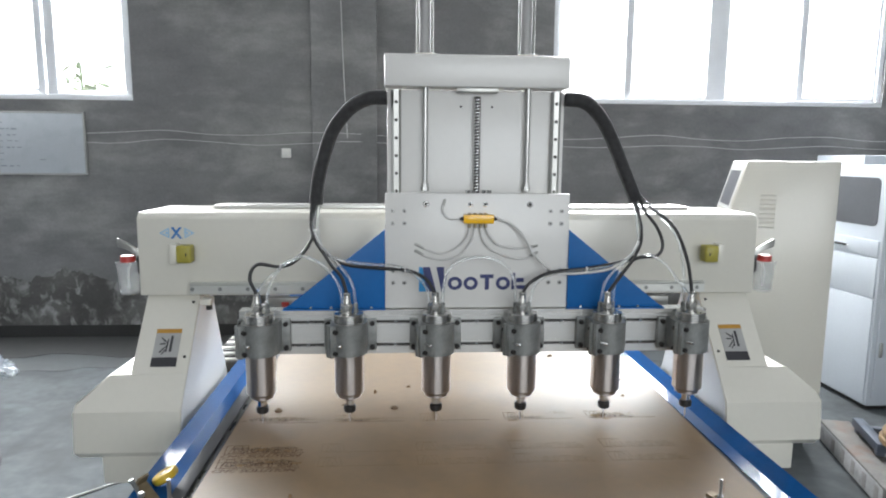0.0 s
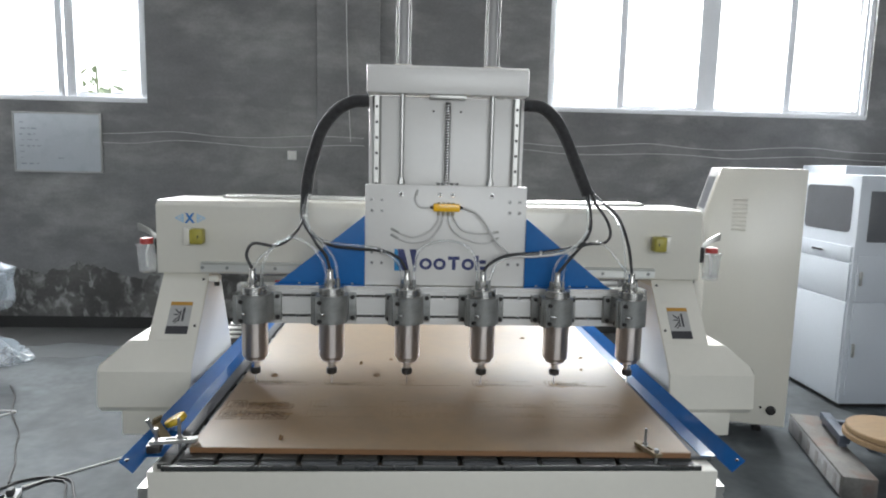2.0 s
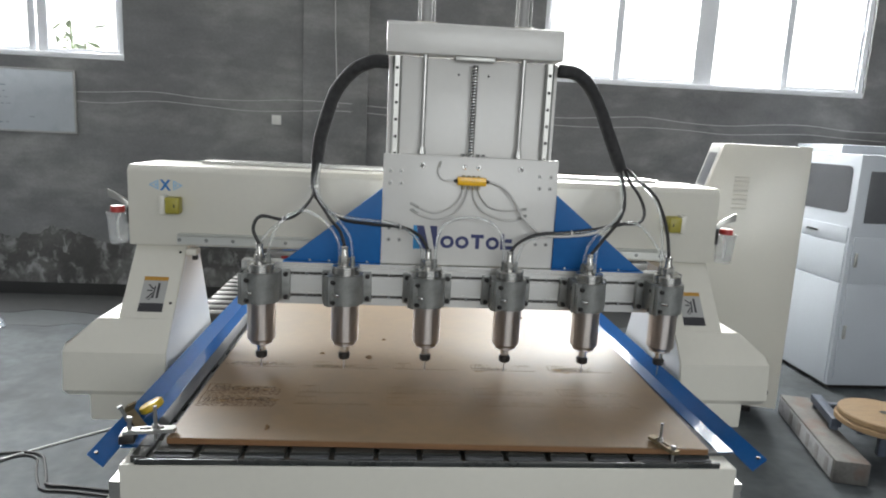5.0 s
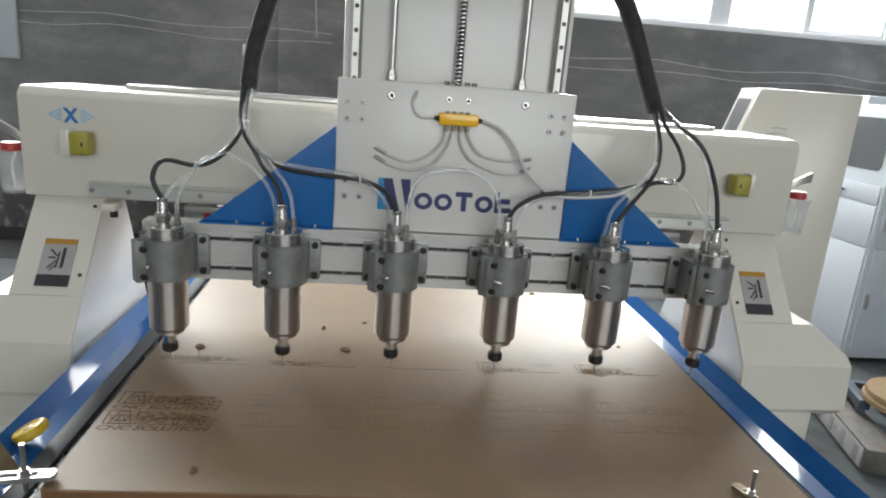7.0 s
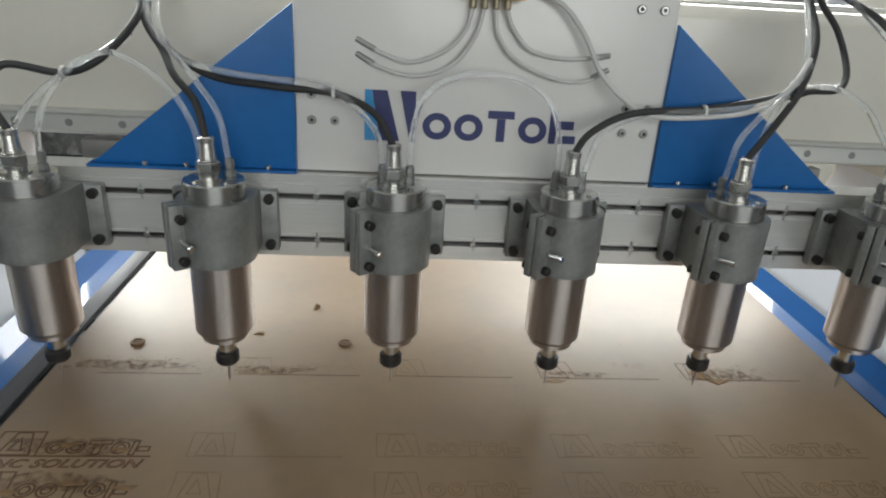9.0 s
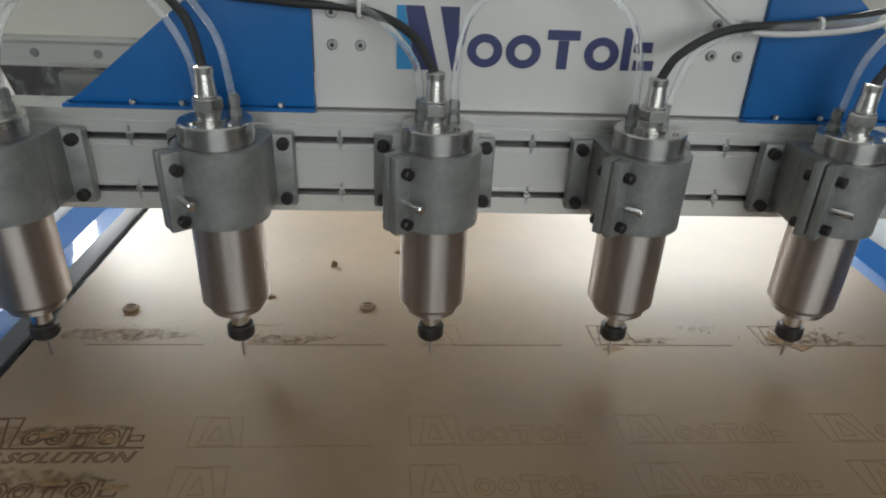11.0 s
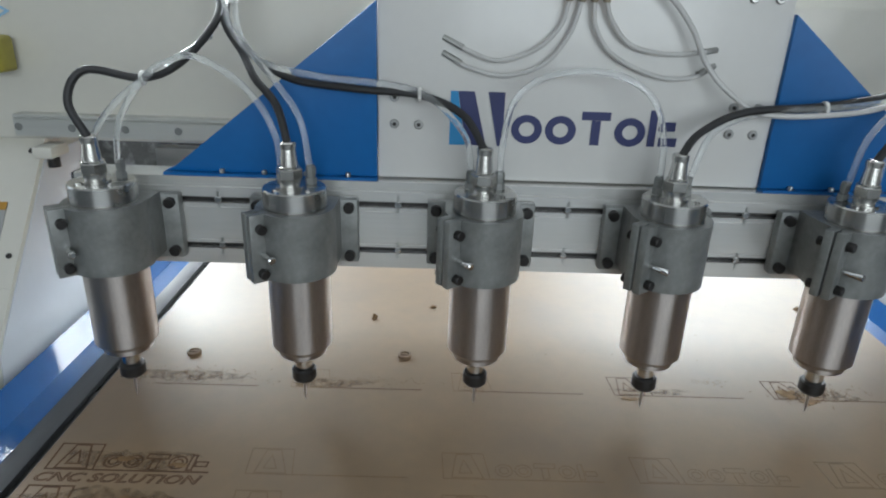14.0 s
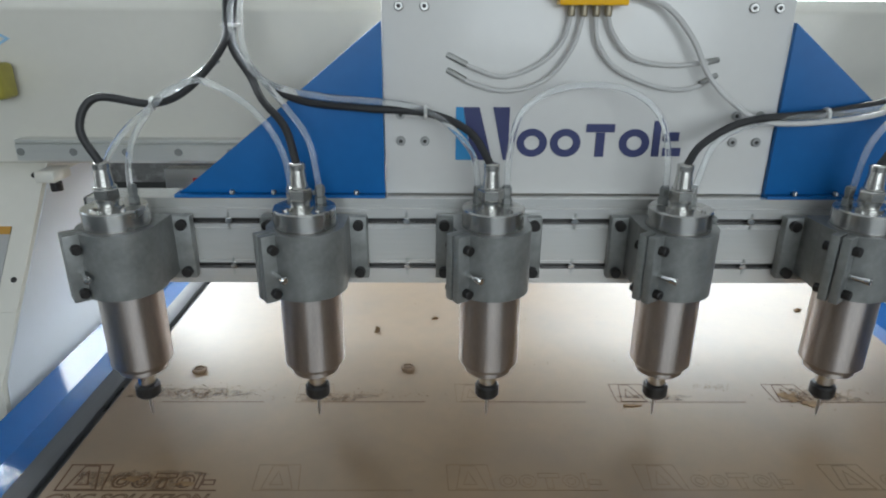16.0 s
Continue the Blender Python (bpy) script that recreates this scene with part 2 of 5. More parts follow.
GLASS = clear("window_glass", (0.9, 0.93, 0.95), 0.02, 0.08)


def trowelled(name, dark, mid, light, flakes=None, patch=(0.5, 0.62)):
    """Cement trowelled on by hand: broad damp patches, level streaks, fine grain; flakes: colour of what is left of an old coat."""
    m = bpy.data.materials.new(name)
    m.use_nodes = True
    n, l = m.node_tree.nodes, m.node_tree.links
    b = n["Principled BSDF"]
    b.inputs["Roughness"].default_value = 0.88
    b.inputs["Specular IOR Level"].default_value = 0.25
    tc = n.new("ShaderNodeTexCoord")

    def layer(scale, detail, rough, squash, twist=0.0):
        mp, t = n.new("ShaderNodeMapping"), n.new("ShaderNodeTexNoise")
        mp.inputs["Scale"].default_value = squash
        t.inputs["Scale"].default_value, t.inputs["Detail"].default_value = scale, detail
        t.inputs["Roughness"].default_value, t.inputs["Distortion"].default_value = rough, twist
        l.new(tc.outputs["Object"], mp.inputs[0])
        l.new(mp.outputs[0], t.inputs["Vector"])
        return t.outputs[0]

    def blend(kind, f, a, c):
        k = n.new("ShaderNodeMix")
        k.data_type, k.blend_type = "RGBA", kind
        for i, v in ((0, f), (6, a), (7, c)):
            if isinstance(v, (int, float)):
                k.inputs[i].default_value = v
            elif isinstance(v, tuple):
                k.inputs[i].default_value = (*v, 1)
            else:
                l.new(v, k.inputs[i])
        return k.outputs[2]

    def span(v, lo, hi):
        k = n.new("ShaderNodeMapRange")
        k.inputs[1].default_value, k.inputs[2].default_value = lo, hi
        l.new(v, k.inputs[0])
        return k.outputs[0]

    col = blend("MIX", span(layer(0.55, 9, 0.62, (1, 1, 1.5), 0.3), 0.36, 0.66), dark, mid)
    col = blend("MIX", span(layer(1.5, 8, 0.6, (0.7, 1, 1.5), 0.2), *patch), col, light)
    col = blend("OVERLAY", 0.28, col, layer(5.0, 7, 0.65, (0.6, 1, 1.4)))
    grain = layer(38.0, 6, 0.7, (1, 1, 1))
    col = blend("OVERLAY", 0.22, col, grain)
    if flakes:
        lot = span(layer(2.2, 4, 0.6, (1, 1, 1.3)), 0.36, 0.56)
        chip = span(layer(8.5, 6, 0.62, (1, 1, 0.75), 0.5), 0.50, 0.63)
        k = n.new("ShaderNodeMath")
        k.operation = "MULTIPLY"
        l.new(lot, k.inputs[0])
        l.new(chip, k.inputs[1])
        col = blend("MIX", k.outputs[0], col, flakes)
    l.new(col, b.inputs["Base Color"])
    bp = n.new("ShaderNodeBump")
    bp.inputs["Strength"].default_value, bp.inputs["Distance"].default_value = 0.5, 0.003
    l.new(grain, bp.inputs["Height"])
    l.new(bp.outputs[0], b.inputs["Normal"])
    return m


PLASTER = trowelled("grey_cement_plaster", (0.152, 0.152, 0.154), (0.212, 0.212, 0.213), (0.300, 0.298, 0.292), patch=(0.47, 0.70))
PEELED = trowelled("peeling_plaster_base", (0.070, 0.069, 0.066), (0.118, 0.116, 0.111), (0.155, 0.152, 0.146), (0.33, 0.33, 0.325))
CONCRETE = material("concrete_floor", (0.076, 0.086, 0.093), 0.72, var=0.42, scale=1.6, fine=14, bump=0.25, bump_scale=60, spec=0.3,
                    dirt=(0.042, 0.045, 0.048), dirt_scale=2.6, dirt_amount=0.65, dirt_from=0.46, dirt_to=0.66, swirl=0.6)
# two darker concretes that carry the floor's shade by the wall in their colour
WALL_SHADE = material("shaded_concrete", (0.034, 0.035, 0.036), 0.7, var=0.25, scale=2.0, fine=14, bump=0.25, bump_scale=60)
WALL_SHADE_EDGE = material("half_shaded_concrete", (0.064, 0.070, 0.075), 0.7, var=0.2, scale=2.0, fine=14, bump=0.25, bump_scale=60)
WALL_FOOT = material("near_black_wall_foot", (0.032, 0.032, 0.031), 0.85, var=0.3, scale=3, bump=0.4, bump_scale=30)
MDF = material("hardboard_sheet", (0.166, 0.092, 0.025), 0.68, var=0.16, scale=3.0, fine=40, bump=0.06, bump_scale=300, spec=0.9, coat=0.82, coat_rough=0.55,
               dirt=(0.105, 0.060, 0.022), dirt_scale=4.0, dirt_amount=0.65, dirt_from=0.46, dirt_to=0.74)



# ---- mesh tools ----
def box(bm, x0, x1, y0, y1, z0, z1, bevel=0.0, seg=2):
    vs = [bm.verts.new((x, y, z)) for x in (x0, x1) for y in (y0, y1) for z in (z0, z1)]
    fs = [bm.faces.new([vs[i] for i in f]) for f in
          ((0, 1, 3, 2), (4, 6, 7, 5), (0, 4, 5, 1), (2, 3, 7, 6), (0, 2, 6, 4), (1, 5, 7, 3))]
    if bevel:
        es = list({e for f in fs for e in f.edges})
        bmesh.ops.bevel(bm, geom=es, offset=bevel, segments=seg, affect="EDGES", profile=0.5)


def prism(bm, pts, axis, a, b, bevel=0.0):
    """A polygon drawn across an axis and drawn out along it from a to b. For x the points are (y, z), for y (x, z), for z (x, y)."""
    def at(p, d):
        return {"x": (d, p[0], p[1]), "y": (p[0], d, p[1]), "z": (p[0], p[1], d)}[axis]
    lo, hi = [bm.verts.new(at(p, a)) for p in pts], [bm.verts.new(at(p, b)) for p in pts]
    n = len(pts)
    fs = [bm.faces.new(lo[::-1]), bm.faces.new(hi)]
    fs += [bm.faces.new((lo[i], lo[(i + 1) % n], hi[(i + 1) % n], hi[i])) for i in range(n)]
    if bevel:
        bmesh.ops.bevel(bm, geom=list({e for f in fs for e in f.edges}), offset=bevel, segments=2, affect="EDGES", profile=0.5)


def lathe(bm, profile, seg=32, at=(0, 0, 0), axis="z"):
    """Rings of (radius, height) round an axis, closed at both ends."""
    def turn(x, y, z):
        return {"z": (x, y, z), "y": (x, z, y), "x": (z, x, y)}[axis]
    rings = []
    for r, h in profile:
        rings.append([bm.verts.new(Vector(at) + Vector(turn(r * math.cos(2 * math.pi * i / seg), r * math.sin(2 * math.pi * i / seg), h))) for i in range(seg)])
    for a, b in zip(rings, rings[1:]):
        for i in range(seg):
            bm.faces.new((a[i], a[(i + 1) % seg], b[(i + 1) % seg], b[i]))
    bm.faces.new(rings[0][::-1]), bm.faces.new(rings[-1])


def smooth_path(pts, steps=8):
    p = [Vector(q) for q in pts]
    p = [p[0] * 2 - p[1], *p, p[-1] * 2 - p[-2]]
    out = []
    for a, b, c, d in zip(p, p[1:], p[2:], p[3:]):
        for k in range(steps):
            t = k / steps
            out.append(0.5 * ((2 * b) + (c - a) * t + (2 * a - 5 * b + 4 * c - d) * t * t + (3 * b - a - 3 * c + d) * t ** 3))
    return out + [p[-2]]


def sweep(bm, pts, r, seg=10, steps=8, ribs=0.0):
    """A round cable along a smooth path; ribs: depth of corrugation."""
    path = smooth_path(pts, steps)
    side = Vector((0.31, 0.9, 0.2))
    rings = []
    for i, q in enumerate(path):
        way = (path[min(i + 1, len(path) - 1)] - path[max(i - 1, 0)]).normalized()
        u = side - way * side.dot(way)
        u = u.normalized() if u.length > 0.05 else way.orthogonal().normalized()
        v, side = way.cross(u), u
        rr = r * (1 - ribs * (i % 2))
        rings.append([bm.verts.new(q + rr * (math.cos(2 * math.pi * k / seg) * u + math.sin(2 * math.pi * k / seg) * v)) for k in range(seg)])
    for a, b in zip(rings, rings[1:]):
        for k in range(seg):
            bm.faces.new((a[k], a[(k + 1) % seg], b[(k + 1) % seg], b[k]))
    bm.faces.new(rings[0][::-1]), bm.faces.new(rings[-1])


def mesh_of(name, bm, mat, smooth=30):
    me = bpy.data.meshes.new(name)
    bmesh.ops.recalc_face_normals(bm, faces=bm.faces)
    for e in bm.edges:
        e.smooth = not (len(e.link_faces) == 2 and e.calc_face_angle(0) > radians(smooth))
    for f in bm.faces:
        f.smooth = True
    bm.to_mesh(me)
    bm.free()
    me.materials.append(mat)
    return me


BASE = {}


def thing(name, base, label, category, group="", kind=""):
    ob = new(name)
    ob.empty_display_size = 0.1
    ob.location = base
    BASE[ob] = Vector(base)
    return tagged(ob, label, category, group, kind)


def part(name, bm, mat, parent, label="", smooth=30):
    """Links a bmesh drawn in the world's metres as one mesh under a thing or a part."""
    base = BASE[parent]
    bmesh.ops.translate(bm, verts=bm.verts, vec=-base)
    ob = new(name, mesh_of(name, bm, mat, smooth))
    ob.parent = parent
    BASE[ob] = base
    return tagged(ob, label)


def solo(name, bm, mat, base, label, category="", group="", kind="", smooth=30):
    """A thing that is one mesh."""
    bmesh.ops.translate(bm, verts=bm.verts, vec=-Vector(base))
    ob = new(name, mesh_of(name, bm, mat, smooth))
    ob.location = base
    BASE[ob] = Vector(base)
    return tagged(ob, label, category, group, kind)


def words(bm, text, x0, x1, z0, z1, place, depth=0.001, outline=0.0, shear=0.0, bold=0.0):
    """Writing fitted to a width and height; place maps (u, v, d) to the world."""
    cu = bpy.data.curves.new("writing", "FONT")
    cu.body, cu.size, cu.shear = text, 1.0, shear
    if outline:
        cu.fill_mode, cu.bevel_depth, cu.bevel_resolution = "NONE", outline / (z1 - z0) * 0.72, 0
    else:
        cu.extrude, cu.bevel_depth, cu.bevel_resolution = 0.5, bold, 0
    cu.resolution_u = 3
    ob = new("writing", cu)
    bpy.context.view_layer.update()
    me = bpy.data.meshes.new_from_object(ob.evaluated_get(bpy.context.evaluated_depsgraph_get()))
    xs, ys = [v.co.x for v in me.vertices], [v.co.y for v in me.vertices]
    lo_x, hi_x, lo_y, hi_y = min(xs), max(xs), min(ys), max(ys)
    zmax = max(abs(v.co.z) for v in me.vertices) or 1
    vs = []
    for v in me.vertices:
        u = x0 + (v.co.x - lo_x) / (hi_x - lo_x) * (x1 - x0)
        w = z0 + (v.co.y - lo_y) / (hi_y - lo_y) * (z1 - z0)
        vs.append(bm.verts.new(place(u, w, v.co.z / zmax * depth)))
    for p in me.polygons:
        try:
            bm.faces.new([vs[i] for i in p.vertices])
        except ValueError:
            pass
    bpy.data.objects.remove(ob)
    bpy.data.curves.remove(cu)
    bpy.data.meshes.remove(me)


B = bmesh.new


# ---- the hall ----
LEFT, RIGHT, BACK, ROOF = -7.0, 7.0, -6.0, 6.2

bm = B()
box(bm, LEFT - 0.3, RIGHT + 0.3, BACK - 0.3, WALL_Y + 0.3, -0.3, 0.0)
floor = solo("floor", bm, CONCRETE, (0, 0, 0), "worn pale grey concrete workshop floor", "floor", kind="structure")

# back wall with two window openings
WIN_L = (-5.3, -2.62, 2.204, 5.1)
WIN_R = (1.220, 4.473, 2.235, 5.1)
bm = B()
for x0, x1, z0, z1 in ((LEFT - 0.3, WIN_L[0], 0.12, ROOF), (WIN_L[0], WIN_L[1], 0.12, WIN_L[2]), (WIN_L[0], WIN_L[1], WIN_L[3], ROOF),
                       (WIN_L[1], WIN_R[0], 0.12, ROOF), (WIN_R[0], WIN_R[1], 0.12, WIN_R[2]), (WIN_R[0], WIN_R[1], WIN_R[3], ROOF),
                       (WIN_R[1], RIGHT + 0.3, 0.12, ROOF)):
    box(bm, x0, x1, WALL_Y, WALL_Y + 0.26, z0, z1)
box(bm, -1.01, -0.42, WALL_Y - 0.07, WALL_Y - 0.001, 0.0, ROOF, 0.008)
wall = solo("wall_north", bm, PLASTER, (0, WALL_Y, 0), "dark grey cement plaster wall with pale patches", "wall", kind="structure")
# darkening towards the floor is put into the colour of two stacked bands
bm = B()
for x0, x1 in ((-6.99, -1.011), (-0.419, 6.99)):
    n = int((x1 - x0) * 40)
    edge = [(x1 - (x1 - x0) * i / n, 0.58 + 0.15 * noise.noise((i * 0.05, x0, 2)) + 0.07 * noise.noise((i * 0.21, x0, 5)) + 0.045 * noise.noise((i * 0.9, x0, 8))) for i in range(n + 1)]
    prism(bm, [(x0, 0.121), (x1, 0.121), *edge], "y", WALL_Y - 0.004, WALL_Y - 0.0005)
solo("wall_north_base", bm, PEELED, (0, WALL_Y, 0), "darker wall base with peeling white patches", "wall", kind="structure")

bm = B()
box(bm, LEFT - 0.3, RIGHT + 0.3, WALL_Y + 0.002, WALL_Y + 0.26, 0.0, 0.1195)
solo("wall_north_foot", bm, WALL_FOOT, (0, WALL_Y, 0), "near-black foot of the plaster wall", "wall", kind="structure")
# shade below the windows, painted on the floor as two darker strips
for name, mat, y0, top, seed, label in (("damp_strip_edge", WALL_SHADE_EDGE, 4.05, 0.003, 3.0, "painted half shade on the concrete along the wall"), ("damp_strip", WALL_SHADE, 4.35, 0.006, 9.0, "painted dark shade on the concrete along the foot of the wall")):
    bm = B()
    edge = [(-6.9 + 13.8 * i / 90, y0 + 0.16 * noise.noise((i * 0.22, seed, 0)) + 0.06 * noise.noise((i * 0.9, seed, 4))) for i in range(91)]
    prism(bm, [*edge, (6.9, WALL_Y - 0.001), (-6.9, WALL_Y - 0.001)], "z", 0.0005, top)
    solo(name, bm, mat, (0, 4.8, 0), label, "floor", kind="structure")

# side and rear walls, with the openings that let the daylight in
bm = B()
box(bm, RIGHT, RIGHT + 0.26, BACK, WALL_Y - 0.001, 0, ROOF)
solo("wall_east", bm, PLASTER, (RIGHT, 0, 0), "dark grey cement plaster side wall", "wall", kind="structure")
bm = B()
box(bm, LEFT - 0.26, LEFT, BACK, -0.7, 0, ROOF)
box(bm, LEFT - 0.26, LEFT, 3.1, WALL_Y - 0.001, 0, ROOF)
box(bm, LEFT - 0.26, LEFT, -0.7, 3.1, 3.6, ROOF)
solo("wall_west", bm, PLASTER, (LEFT, 0, 0), "dark grey cement plaster side wall with a wide doorway", "wall", kind="structure")
bm = B()
box(bm, LEFT - 0.26, -1.5, BACK - 0.26, BACK - 0.001, 0, ROOF)
box(bm, 4.7, RIGHT + 0.26, BACK - 0.26, BACK - 0.001, 0, ROOF)
box(bm, -1.5, 4.7, BACK - 0.26, BACK - 0.001, 0, 1.35)
box(bm, -1.5, 4.7, BACK - 0.26, BACK - 0.001, 3.85, ROOF)
solo("wall_south", bm, PLASTER, (0, BACK, 0), "dark grey cement plaster wall with a wide window", "wall", kind="structure")
bm = B()
box(bm, LEFT - 0.3, RIGHT + 0.3, BACK - 0.3, WALL_Y + 0.3, ROOF + 0.001, ROOF + 0.2)
solo("ceiling", bm, CEILING_PAINT, (0, 0, ROOF), "pale grey sheet ceiling", "ceiling", kind="structure")


def window(name, x0, x1, z0, z1, uprights, label):
    """A sliding window: outer frame, sill, sashes and panes."""
    w = thing(name, ((x0 + x1) / 2, WALL_Y + 0.1, z0), label, "window", kind="structure")
    bm = B()
    for a in ((x0, x0 + 0.05), (x1 - 0.05, x1)):
        box(bm, *a, WALL_Y + 0.03, WALL_Y + 0.13, z0 + 0.05, z1 - 0.05, 0.004)
    box(bm, x0, x1, WALL_Y + 0.03, WALL_Y + 0.13, z1 - 0.05, z1, 0.004)
    part("window_frame", bm, WINDOW_WHITE, w)
    bm = B()
    box(bm, x0, x1, WALL_Y + 0.012, WALL_Y + 0.15, z0, z0 + 0.049, 0.004)
    part("window_sill", bm, WINDOW_WHITE, w)
    edges = [x0 + 0.05, *(u for u, wide in uprights), x1 - 0.05]
    for u, wide in uprights:
        bm = B()
        box(bm, u - wide, u + wide, WALL_Y + 0.045, WALL_Y + 0.115, z0 + 0.051, z1 - 0.051, 0.005)
        part("mullion", bm, WINDOW_WHITE, w)
    for i, (a, b) in enumerate(zip(edges, edges[1:])):
        if b - a < 0.15:
            continue
        y = WALL_Y + (0.065 if i % 2 else 0.095)
        bm = B()
        box(bm, a, b, y - 0.014, y + 0.014, z0 + 0.05, z0 + 0.085, 0.003)
        box(bm, a, b, y - 0.014, y + 0.014, z1 - 0.085, z1 - 0.05, 0.003)
        box(bm, a, a + 0.03, y - 0.014, y + 0.014, z0 + 0.086, z1 - 0.086, 0.003)
        box(bm, b - 0.03, b, y - 0.014, y + 0.014, z0 + 0.086, z1 - 0.086, 0.003)
        sash = part("sash", bm, WINDOW_WHITE, w)
        bm = B()
        box(bm, a + 0.03, b - 0.03, y - 0.003, y + 0.003, z0 + 0.086, z1 - 0.086)
        pane = part("pane", bm, GLASS, sash)
        pane.visible_shadow = False
    return w


window("window_1", *WIN_L, ((-4.31, 0.055), (-3.432, 0.030), (-3.335, 0.045)), "white framed sliding window, overbright daylight behind")
window("window_2", *WIN_R, ((1.955, 0.035), (2.818, 0.095), (3.654, 0.035)), "wide white framed sliding window, overbright daylight behind")

# what lies outside
bm = B()
box(bm, -40, 40, 30, 30.1, -2, 30)
solo("backdrop", bm, glow("bright_overcast_sky", (0.96, 0.98, 1.0), 2.6), (0, 30, 0), "bright hazy sky beyond the windows", "sky", kind="structure")
bm = B()
box(bm, -40, 40, WALL_Y + 0.3, 29.9, -0.3, -0.05)
solo("ground", bm, CONCRETE, (0, 15, 0), "pale yard outside the hall", "ground", kind="structure")
bm = B()
box(bm, -14, 6, 12.0, 12.2, -0.05, 2.95)
solo("yard_wall", bm, OUTSIDE_WALL, (-4, 12, 0), "pale rendered yard wall seen through the window", "wall", kind="structure")

# whiteboard, switch and wires on the wall
wb = thing("whiteboard", (-3.46, WALL_Y, 1.53), "scuffed whiteboard with faint handwriting hung on the wall", "whiteboard")
bm = B()
box(bm, -3.85, -3.065, WALL_Y - 0.022, WALL_Y - 0.002, 1.545, 2.08, 0.003)
part("panel", bm, BOARD_WHITE, wb)
bm = B()
for a in ((-3.865, -3.05, 1.53, 1.545), (-3.865, -3.05, 2.08, 2.095), (-3.865, -3.85, 1.546, 2.079), (-3.065, -3.05, 1.546, 2.079)):
    box(bm, a[0], a[1], WALL_Y - 0.028, WALL_Y - 0.001, a[2], a[3], 0.003)
part("frame", bm, STICKER_GREY, wb)
rnd = random.Random(4)
for row in range(8):
    z, x = 2.00 - 0.055 * row, -3.81 + rnd.uniform(0, 0.03)
    for k in range(rnd.randint(1, 4)):
        bm = B()
        w = rnd.uniform(0.015, 0.05)
        box(bm, x, x + w, WALL_Y - 0.0245, WALL_Y - 0.0215, z - rnd.uniform(0.006, 0.014), z)
        x += w + rnd.uniform(0.01, 0.05) + (0.3 if rnd.random() < 0.12 else 0)
        part("handwriting", bm, MARKER, wb)

sw = thing("wall_switch", (-1.26, WALL_Y, 1.70), "small white square light switch on the plaster", "switch")
bm = B()
box(bm, -1.304, -1.218, WALL_Y - 0.012, WALL_Y - 0.001, 1.702, 1.788, 0.004)
part("plate", bm, OUTLET, sw)
bm = B()
box(bm, -1.282, -1.240, WALL_Y - 0.018, WALL_Y - 0.0125, 1.720, 1.770, 0.003)
part("rocker", bm, OUTLET, sw)

rnd = random.Random(7)


def wall_wire(pts, r=0.006):
    bm = B()
    sweep(bm, pts, r, 6, 6)
    return solo("wall_wire", bm, WIRE_WHITE, pts[0], "thin white wire slung along the plaster wall", "wire", "wall wires")


for z0, dz in ((1.921, 0.0), (1.838, 0.0)):
    pts = [(-3.2 + 0.42 * i, WALL_Y - (0.085 if -1.25 < -3.2 + 0.42 * i < -0.4 else 0.012), z0 + 0.018 * math.sin(1.7 * i + 9 * z0) + rnd.uniform(-0.008, 0.008) + dz * i * 0.06) for i in range(20)]
    wall_wire(pts, 0.0032)
wall_wire([(-0.76, WALL_Y - 0.085, 6.0), (-0.74, WALL_Y - 0.085, 3.6), (-0.722, WALL_Y - 0.085, 2.6), (-0.690, WALL_Y - 0.085, 1.886)], 0.005)

# ---- the router's bed ----
bed = thing("router_bed", (CX, 1.25, 0), "cream painted router bed with blue side guards and black slats", "machine bed")
X0, X1 = CX - 0.69, CX + 0.69
bm = B()
prism(bm, [(X0, 0.0), (X1, 0.0), (X1, 0.965), (X0, 0.965)], "y", 0.030, 2.62, 0.004)
body = part("body", bm, CREAM, bed)
for s, side in ((-1, X0), (1, X1)):
    a, b = sorted((side + s * 0.001, side + s * 0.044))
    bm = B()
    box(bm, a, b, 0.05, 2.58, 0.0, 0.868, 0.006)
    part("side_ledge", bm, CREAM, bed)
    a, b = sorted((side + s * 0.0445, side + s * 0.068))
    bm = B()
    box(bm, a, b, 0.05, 2.58, 0.0, 0.830, 0.005)
    part("lower_ledge", bm, CREAM, bed)
    a, b = sorted((side + s * 0.003, side + s * 0.032))
    bm = B()
    prism(bm, [(a, 0.869), (b, 0.869), (b, 0.884), (b - 0.004, 0.891), (b, 0.898), (b, 0.912), (a, 0.912)], "y", 0.055, 2.6)
    part("guide_rail", bm, RAIL_STEEL, bed)
    # blue guard: a sloping outer lip, a fold and a flat inner leg; bright steel strip beside it
    o, k, i = CX + s * 0.738, CX + s * 0.708, CX + s * 0.670
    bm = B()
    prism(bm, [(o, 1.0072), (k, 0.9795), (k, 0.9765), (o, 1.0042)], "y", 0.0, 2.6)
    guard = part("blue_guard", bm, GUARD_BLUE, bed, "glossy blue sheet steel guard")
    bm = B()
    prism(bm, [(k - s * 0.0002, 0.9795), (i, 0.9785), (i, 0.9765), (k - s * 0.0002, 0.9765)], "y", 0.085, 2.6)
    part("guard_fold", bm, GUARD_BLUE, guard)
    a, b, top = (-0.7025, -0.670, 0.982) if s < 0 else (CX + 0.640, CX + 0.700, 0.976)
    bm = B()
    box(bm, a, b, 0.088, 2.6, 0.966, top, 0.002)
    part("steel_strip", bm, STRIP, bed)
    bm = B()
    lathe(bm, [(0.0001, -0.004), (0.004, -0.004), (0.004, 0.0), (0.0001, 0.0)], 12, (o - s * 0.010, 0.018, 1.0020))
    part("rivet", bm, DARK_STEEL, bed)
